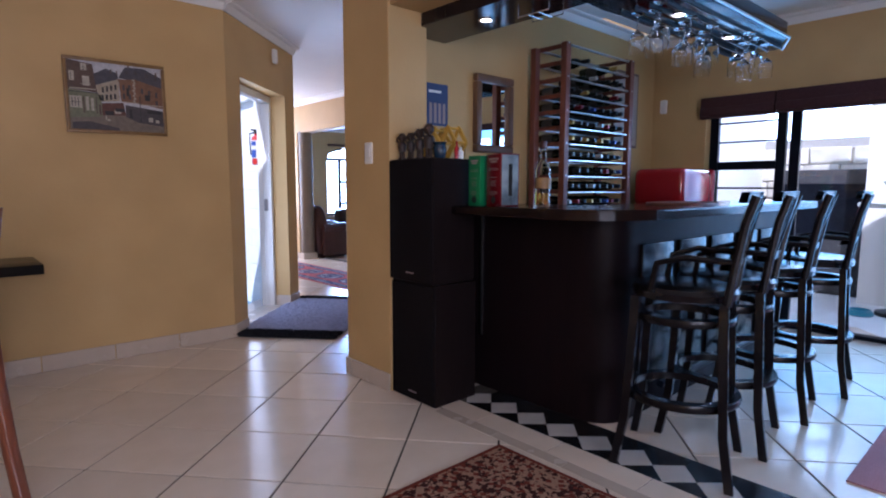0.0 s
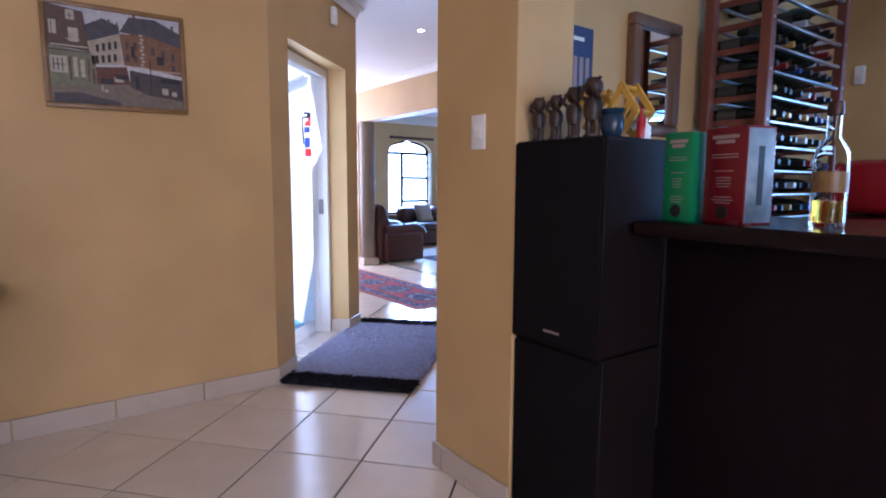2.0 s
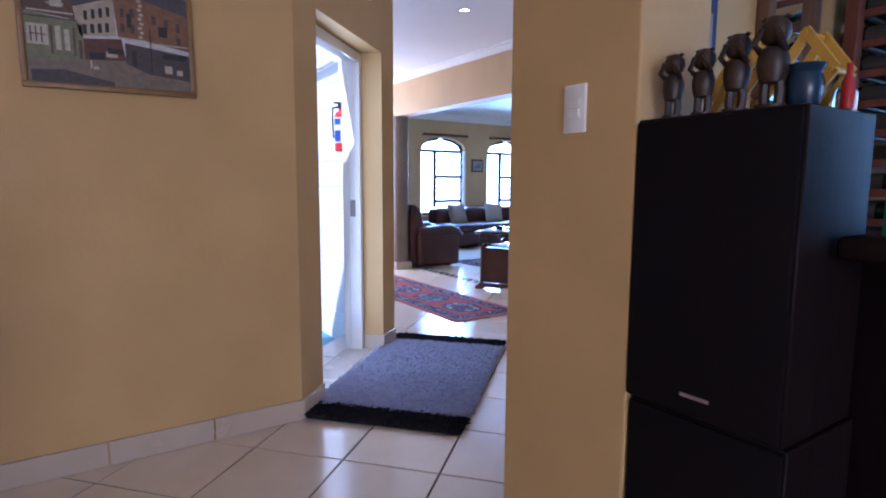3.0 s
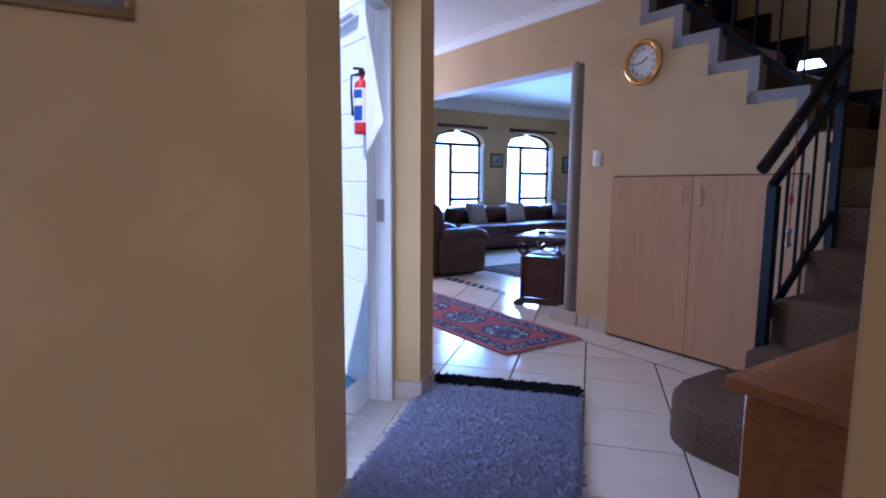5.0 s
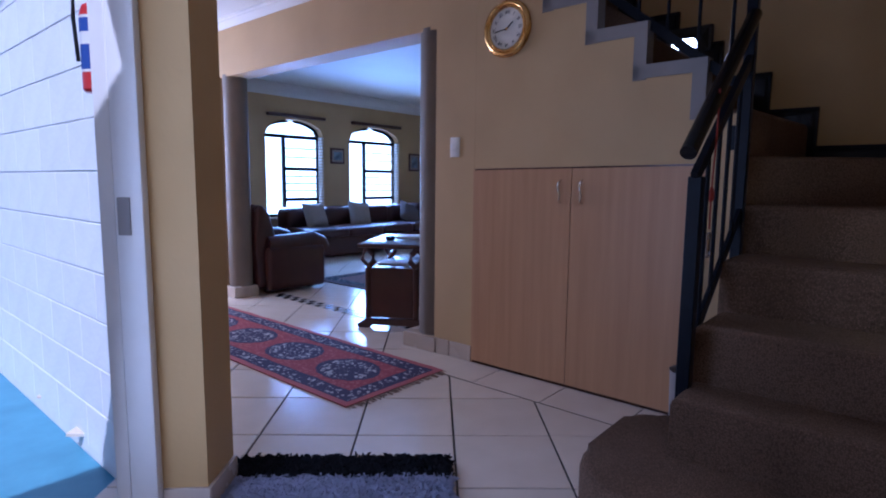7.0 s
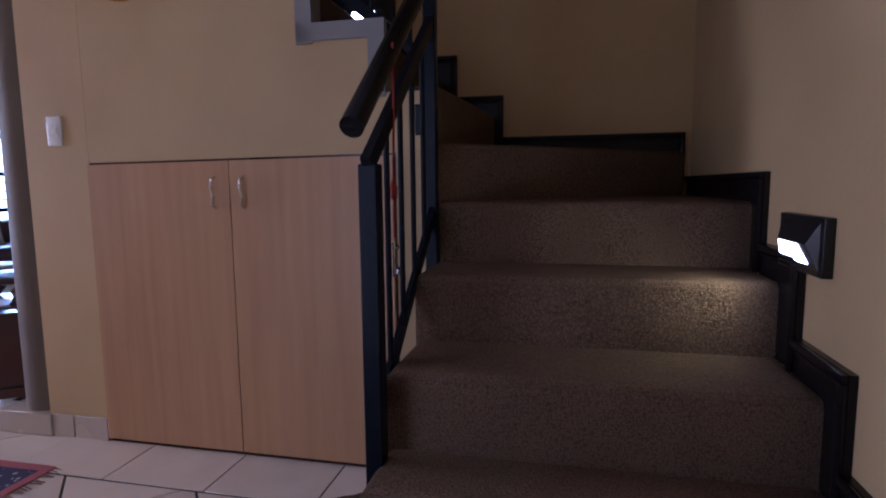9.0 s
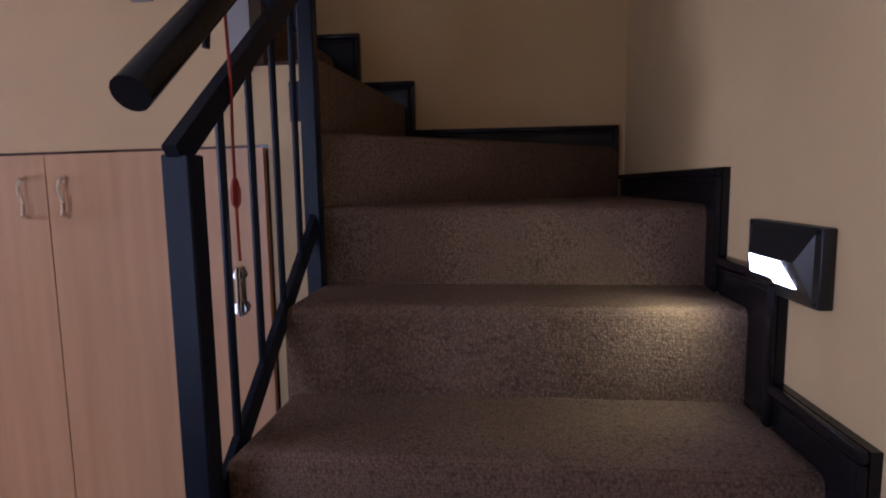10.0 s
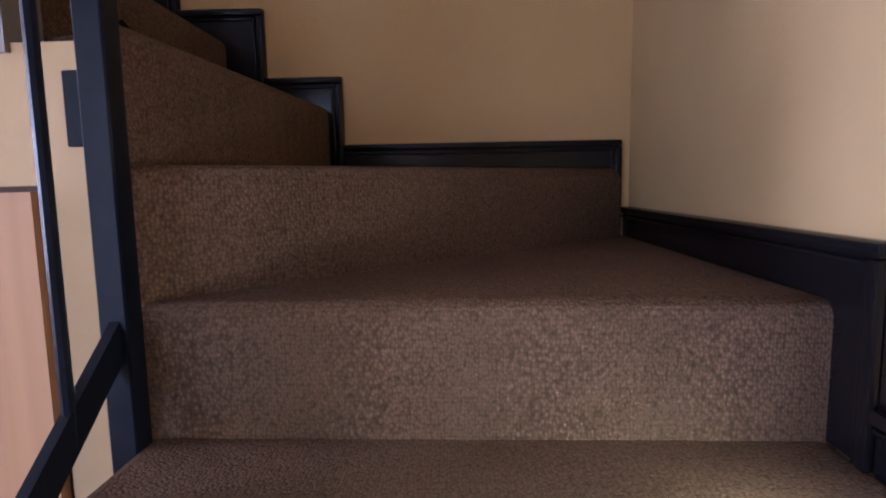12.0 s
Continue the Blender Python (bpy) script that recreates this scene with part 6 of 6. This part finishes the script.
sofa = thing("corner_sofa", LOUNGE, "dark oxblood leather corner sofa round the lounge windows", "sofa")
part("base", pad(B(), 5.25, 8.45, 9.02, 9.80, 0.03, 0.30, 0.04), LEATHER, sofa)
part("base", pad(B(), 7.65, 8.50, 6.9, 9.02, 0.03, 0.30, 0.04), LEATHER, sofa)
for k in range(4):
    u = 5.27 + 0.6 * k
    part("seat_cushion", pad(B(), u, u + 0.595, 8.98, 9.60, 0.28, 0.42, 0.05), LEATHER, sofa)
    part("back_cushion", pad(B(), u, u + 0.595, 9.50, 9.80, 0.36, 0.69, 0.08, 4), LEATHER, sofa)
bm = B()
prism(bm, [(7.67, 9.80), (7.67, 9.50)] + [(7.67 + 0.45 * math.sin(radians(a)), 9.05 + 0.45 * math.cos(radians(a))) for a in range(10, 91, 16)] + [(8.12, 7.0), (8.45, 7.0), (8.45, 9.1)] + [(7.75 + 0.70 * math.cos(radians(a)), 9.10 + 0.70 * math.sin(radians(a))) for a in range(10, 90, 16)], 0.36, 0.71, 0.05, 2)
part("back_cushion", bm, LEATHER, sofa)
part("seat_cushion", pad(B(), 7.67, 8.15, 6.95, 9.1, 0.28, 0.42, 0.05), LEATHER, sofa)


def cushion(m, material, label, size=0.40):
    bm = B()
    n = 10
    top, bot = [], []
    for j in range(n + 1):
        for i in range(n + 1):
            x, y = 2 * i / n - 1, 2 * j / n - 1
            fat = 0.07 * (max(0, (1 - x ** 4) * (1 - y ** 4))) ** 0.5
            pin = 1 - 0.06 * (1 - abs(x * y))
            top.append(bm.verts.new((x * size / 2 * pin, -fat, y * size / 2 * pin)))
            bot.append(bm.verts.new((x * size / 2 * pin, fat + 0.001, y * size / 2 * pin)))
    for j in range(n):
        for i in range(n):
            k = j * (n + 1) + i
            bm.faces.new((top[k], top[k + 1], top[k + n + 2], top[k + n + 1]))
            bm.faces.new((bot[k + n + 1], bot[k + n + 2], bot[k + 1], bot[k]))
    solid("cushion", bm, material, m, label, "cushion", "sofa cushions")


cushion(LW(5.62, 9.40, 0.57, 4) @ pose(0, 0, 0, -22), LINEN, "pale linen cushion leaning on the sofa back")
cushion(LW(6.38, 9.40, 0.57, -6) @ pose(0, 0, 0, -22, 6), LINEN, "pale linen cushion leaning on the sofa back")
cushion(LW(7.35, 9.36, 0.53, -14) @ pose(0, 0, 0, -40, 30), GREYCLOTH, "dark patterned cushion lying on the sofa", 0.44)

tb = thing("carved_side_table", UW(4.55, 6.46, 0, 31), "dark carved wooden table with solid end panels", "table")
part("top", box(B(), -0.36, 0.42, -0.245, 0.245, 0.60, 0.63, 0.008, 2), MAHOG, tb)
for x in (-0.29, 0.33):
    part("end_panel", box(B(), x - 0.012, x + 0.012, -0.16, 0.16, 0.08, 0.45, 0.003), MAHOG, tb)
    for y in (-0.18, 0.18):
        bm = B()
        tube(bm, [(x, y, 0.06), (x, y, 0.45)], 0.022, 10)
        tube(bm, [(x, y, 0.45), (x, y * 0.75, 0.50), (x, y * 0.8, 0.55), (x, y * 1.1, 0.60)], 0.022, 8)
        tube(bm, [(x, y * 1.0, 0.46), (x, y * 1.25, 0.51), (x, y * 1.15, 0.57), (x, y * 0.9, 0.60)], 0.016, 8)
        part("post", bm, MAHOG, tb)
    bm = B()
    prism(bm, [(-0.25, 0.0), (-0.17, 0.0), (-0.14, 0.03), (0.14, 0.03), (0.17, 0.0), (0.25, 0.0), (0.26, 0.025), (0.19, 0.075), (-0.19, 0.075), (-0.26, 0.025)], -0.025, 0.025, 0.004, 1)
    part("foot", bm, MAHOG, tb, m=pose(x, 0, 0, 90, 0, 90))
part("shelf", box(B(), -0.28, 0.32, -0.14, 0.14, 0.43, 0.452), MAHOG, tb)
solid("magazine", box(B(), -0.10, 0.10, -0.14, 0.14, 0, 0.012, 0.002), LETTER, UW(4.50, 6.44, 0.453, 31), "white magazine on the table's lower shelf", "magazine")
solid("magazine", box(B(), -0.12, 0.10, -0.12, 0.12, 0, 0.015, 0.002), LETTER, UW(4.73, 6.52, 0.631, 40), "white papers lying on the carved table", "papers")
solid("ashtray", lathe(B(), [(0, 0), (0.035, 0), (0.042, 0.03), (0.038, 0.03), (0.03, 0.008), (0, 0.008)], 16), POT, UW(4.45, 6.48, 0.631), "small blue glass dish on the carved table", "dish")

fl = thing("floor_lamp", LW(7.95, 9.55, 0), "black torchiere floor lamp behind the sofa", "floor lamp")
part("base", lathe(B(), [(0, 0), (0.13, 0), (0.13, 0.015), (0.02, 0.03), (0, 0.03)], 20), BLACK, fl)
part("pole", tube(B(), [(0, 0, 0.02), (0, 0, 1.44)], 0.012, 10), BLACK, fl)
part("shade", lathe(B(), [(0.015, 1.42), (0.06, 1.44), (0.12, 1.49), (0.125, 1.50), (0.055, 1.46), (0, 1.455)], 20), BLACK, fl)

# ---- a grey bin beside the stairs ----
bn = thing("small_bin", UW(3.74, 4.062, 0), "small grey metal bin beside the stairs", "bin")
part("body", lathe(B(), [(0, 0), (0.06, 0), (0.07, 0.34), (0.073, 0.345), (0.067, 0.34), (0.057, 0.01), (0, 0.01)], 20), GREYTRIM, bn)

# ---- pieces of floors and walls, last ----


def pieces(parent, name, items, near, material):
    """Many alike pieces on one bevelled slab mesh each size; those with near(x, y) are parts, the rest is joined."""
    meshes, far = {}, []
    count = 0
    for x, y, z, sx, sy, sz, turn in items:
        if near(x, y) and count < 300:
            key = (round(sx, 3), round(sy, 3), round(sz, 3))
            if key not in meshes:
                meshes[key] = mesh_of(name, box(B(), -sx / 2, sx / 2, -sy / 2, sy / 2, -sz / 2, sz / 2, min(0.0012, sz / 4)), material)
            ob = new(name, meshes[key])
            ob.parent = parent
            ob.matrix_basis = pose(x, y, z, 0, 0, turn)
            count += 1
        else:
            far.append((x, y, z, sx, sy, sz, turn))
    if far:
        verts, faces = [], []
        for x, y, z, sx, sy, sz, turn in far:
            k = len(verts)
            c, s = math.cos(radians(turn)), math.sin(radians(turn))
            for dz, ins in ((-1, 0), (0.7, 0), (1, 0.0012)):
                for dx, dy in ((-1, -1), (1, -1), (1, 1), (-1, 1)):
                    px, py = dx * (sx / 2 - ins), dy * (sy / 2 - ins)
                    verts.append((x + c * px - s * py, y + s * px + c * py, z + dz * sz / 2))
            for q in (0, 4):
                for i in range(4):
                    faces.append((k + q + i, k + q + (i + 1) % 4, k + q + 4 + (i + 1) % 4, k + q + 4 + i))
            faces.append((k + 8, k + 9, k + 10, k + 11))
        me = bpy.data.meshes.new(name + "_rest")
        me.from_pydata(verts, [], faces)
        me.materials.append(material)
        ob = new(name + "_rest", me)
        ob.parent = parent
        tagged(ob, kind="stuff")


floor = bpy.data.objects["floor"]
items = []
PITCH, GRID = 0.412, radians(-3.7)


def uw_of(x, y):
    return (x + y) / R2, (y - x) / R2


for i in range(-24, 28):
    for j in range(-18, 24):
        a, b = PITCH * (i + 0.5), PITCH * (j + 0.5)
        x, y = -1.268 + a * math.cos(GRID) - b * math.sin(GRID), 3.675 + a * math.sin(GRID) + b * math.cos(GRID)
        u, w = uw_of(x, y)
        if -2.9 < u < 5.1 and -3.0 < w < 4.55 and not (u > 2.4 and w > 2.9):
            ok = True
        elif 2.2 < u < 9.6 and 3.0 < w < 10.6 and not (u > 4.7 and w < 5.3):
            ok = True
        elif -2.3 < x < -0.9 and 4.0 < y < 6:
            ok = True
        else:
            ok = False
        if x < -2.3 and u < 2.35 and w > 4.56:
            ok = False
        if ok:
            items.append((u, w, -0.007, PITCH - 0.009, PITCH - 0.009, 0.014, -45 + math.degrees(GRID)))
pieces(floor, "tile", items, lambda u, w: -0.9 < (u - w) / R2 + 1.2 < 2.6 and 1.2 < (u + w) / R2 < 7.2, TILE)


# black and white check strips set into the floor
BLACKTILE = mat("black_mosaic_tile", (0.012, 0.012, 0.014), 0.2, second=(0.02, 0.02, 0.022), scale=10)
WHITETILE = mat("white_mosaic_tile", (0.60, 0.57, 0.53), 0.2, second=(0.52, 0.49, 0.45), scale=10, vary=0.05)


def check_strip(name, u0, w0, w1, size, rows_n, label):
    t = thing(name, UW(0, 0), label, "floor border", kind="structure")
    meshes = [mesh_of("check_tile", box(B(), -size / 2 + 0.001, size / 2 - 0.001, -size / 2 + 0.001, size / 2 - 0.001, 0.0005, 0.0045, 0.001), m_) for m_ in (BLACKTILE, WHITETILE)]
    for r in range(rows_n):
        for k in range(int((w1 - w0) / size)):
            ob = new("check_tile", meshes[(r + k) % 2])
            ob.parent = t
            ob.matrix_basis = pose(u0 + size * (r + 0.5), w0 + size * (k + 0.5), 0)


# white squares set corner to corner in black, with a pale border row, along the bar
bs = thing("floor_border_bar", BW(0, 0), "black and white diamond tile border along the bar", "floor border", kind="structure")
HD, CU = 0.0895, 2.04
part("grout_bed", box(B(), 1.815, 2.20, 0.20, 2.24, 0.0002, 0.0008), GROUT, bs)
g = 0.0012
diamond = mesh_of("white_tile", prism(B(), [(-HD + g, 0), (0, -HD + g), (HD - g, 0), (0, HD - g)], 0.0009, 0.0045), WHITETILE)
wedge = mesh_of("black_tile", prism(B(), [(-HD, -HD + 2 * g), (-2 * g, 0), (-HD, HD - 2 * g)], 0.0009, 0.0044), BLACKTILE)
corner = mesh_of("black_tile", prism(B(), [(HD, -HD + 2 * g), (HD + 0.066, -HD + g), (HD + 0.066, HD - g), (HD, HD - 2 * g), (2 * g, 0)], 0.0009, 0.0044), BLACKTILE)
for k in range(11):
    w = 2.095 - 2 * HD * k
    for me, dw in ((diamond, 0), (wedge, -HD), (corner, -HD)):
        if w + dw - HD > 0.2:
            ob = new("white_tile" if me is diamond else "black_tile", me)
            ob.parent = bs
            ob.matrix_basis = pose(CU, w + dw, 0)
for k in range(5):
    a = 0.22 + 0.42 * k
    part("border_tile", box(B(), 1.822, CU - HD - 0.003, a, min(a + 0.416, 2.235), 0.0009, 0.0045, 0.0008), TILE, bs)
check_strip("floor_border_lounge", 4.36, 5.95, 8.0, 0.06, 2, "black and white checked mosaic border at the lounge")
bd = thing("floor_border_plain", BW(0, 0), "plain beige tile border strip along the bar", "floor border", kind="structure")
for k in range(5):
    part("border_tile", box(B(), 1.765, 1.837, 0.20 + 0.385 * k, 0.582 + 0.385 * k, 0.0004, 0.004, 0.001), SKIRT, bd)

# whitewashed bricks of the passage wall
brickwall = bpy.data.objects["wall_brick_passage"]
me = mesh_of("brick", box(B(), -0.004, 0.002, -0.193, 0.193, -0.093, 0.093, 0.003), BRICK)
for c in range(14):
    for k in range(18):
        ob = new("brick", me)
        ob.parent = brickwall
        ob.matrix_basis = pose(2.2235, 5.40 + 0.39 * (k + 0.5 * (c % 2)), -0.04 + 0.19 * (c + 0.5))

# stones of the garden wall
gw = bpy.data.objects["wall_garden"]
rs = random.Random(5)
for r in range(8):
    w = -1.5 + rs.uniform(-0.2, 0)
    while w < 4.6:
        ln = rs.uniform(0.22, 0.5)
        bm = box(B(), -0.03, 0.03, -ln / 2 + 0.008, ln / 2 - 0.008, -0.095, 0.095, 0.014, 1)
        for v in bm.verts:
            v.co.y += rs.uniform(-0.008, 0.008)
            v.co.z += rs.uniform(-0.008, 0.008)
        ob = new("stone", mesh_of("stone", bm, STONE))
        ob.parent = gw
        ob.matrix_basis = pose(7.585, w + ln / 2, 0.08 + 0.205 * r)
        w += ln

# row of cut tiles laid along the cupboard wall
ct = thing("floor_border_stairs", UW(0, 0), "row of beige tiles laid along the stair cupboard", "floor border", kind="structure")
part("grout_bed", box(B(), 3.80, 4.078, 3.935, 5.60, 0.0002, 0.0008), GROUT, ct)
for k in range(4):
    a = 3.94 + 0.415 * k
    part("cut_tile", box(B(), 3.806, 4.074, a, a + 0.409, 0.0009, 0.004, 0.0008), TILE, ct)
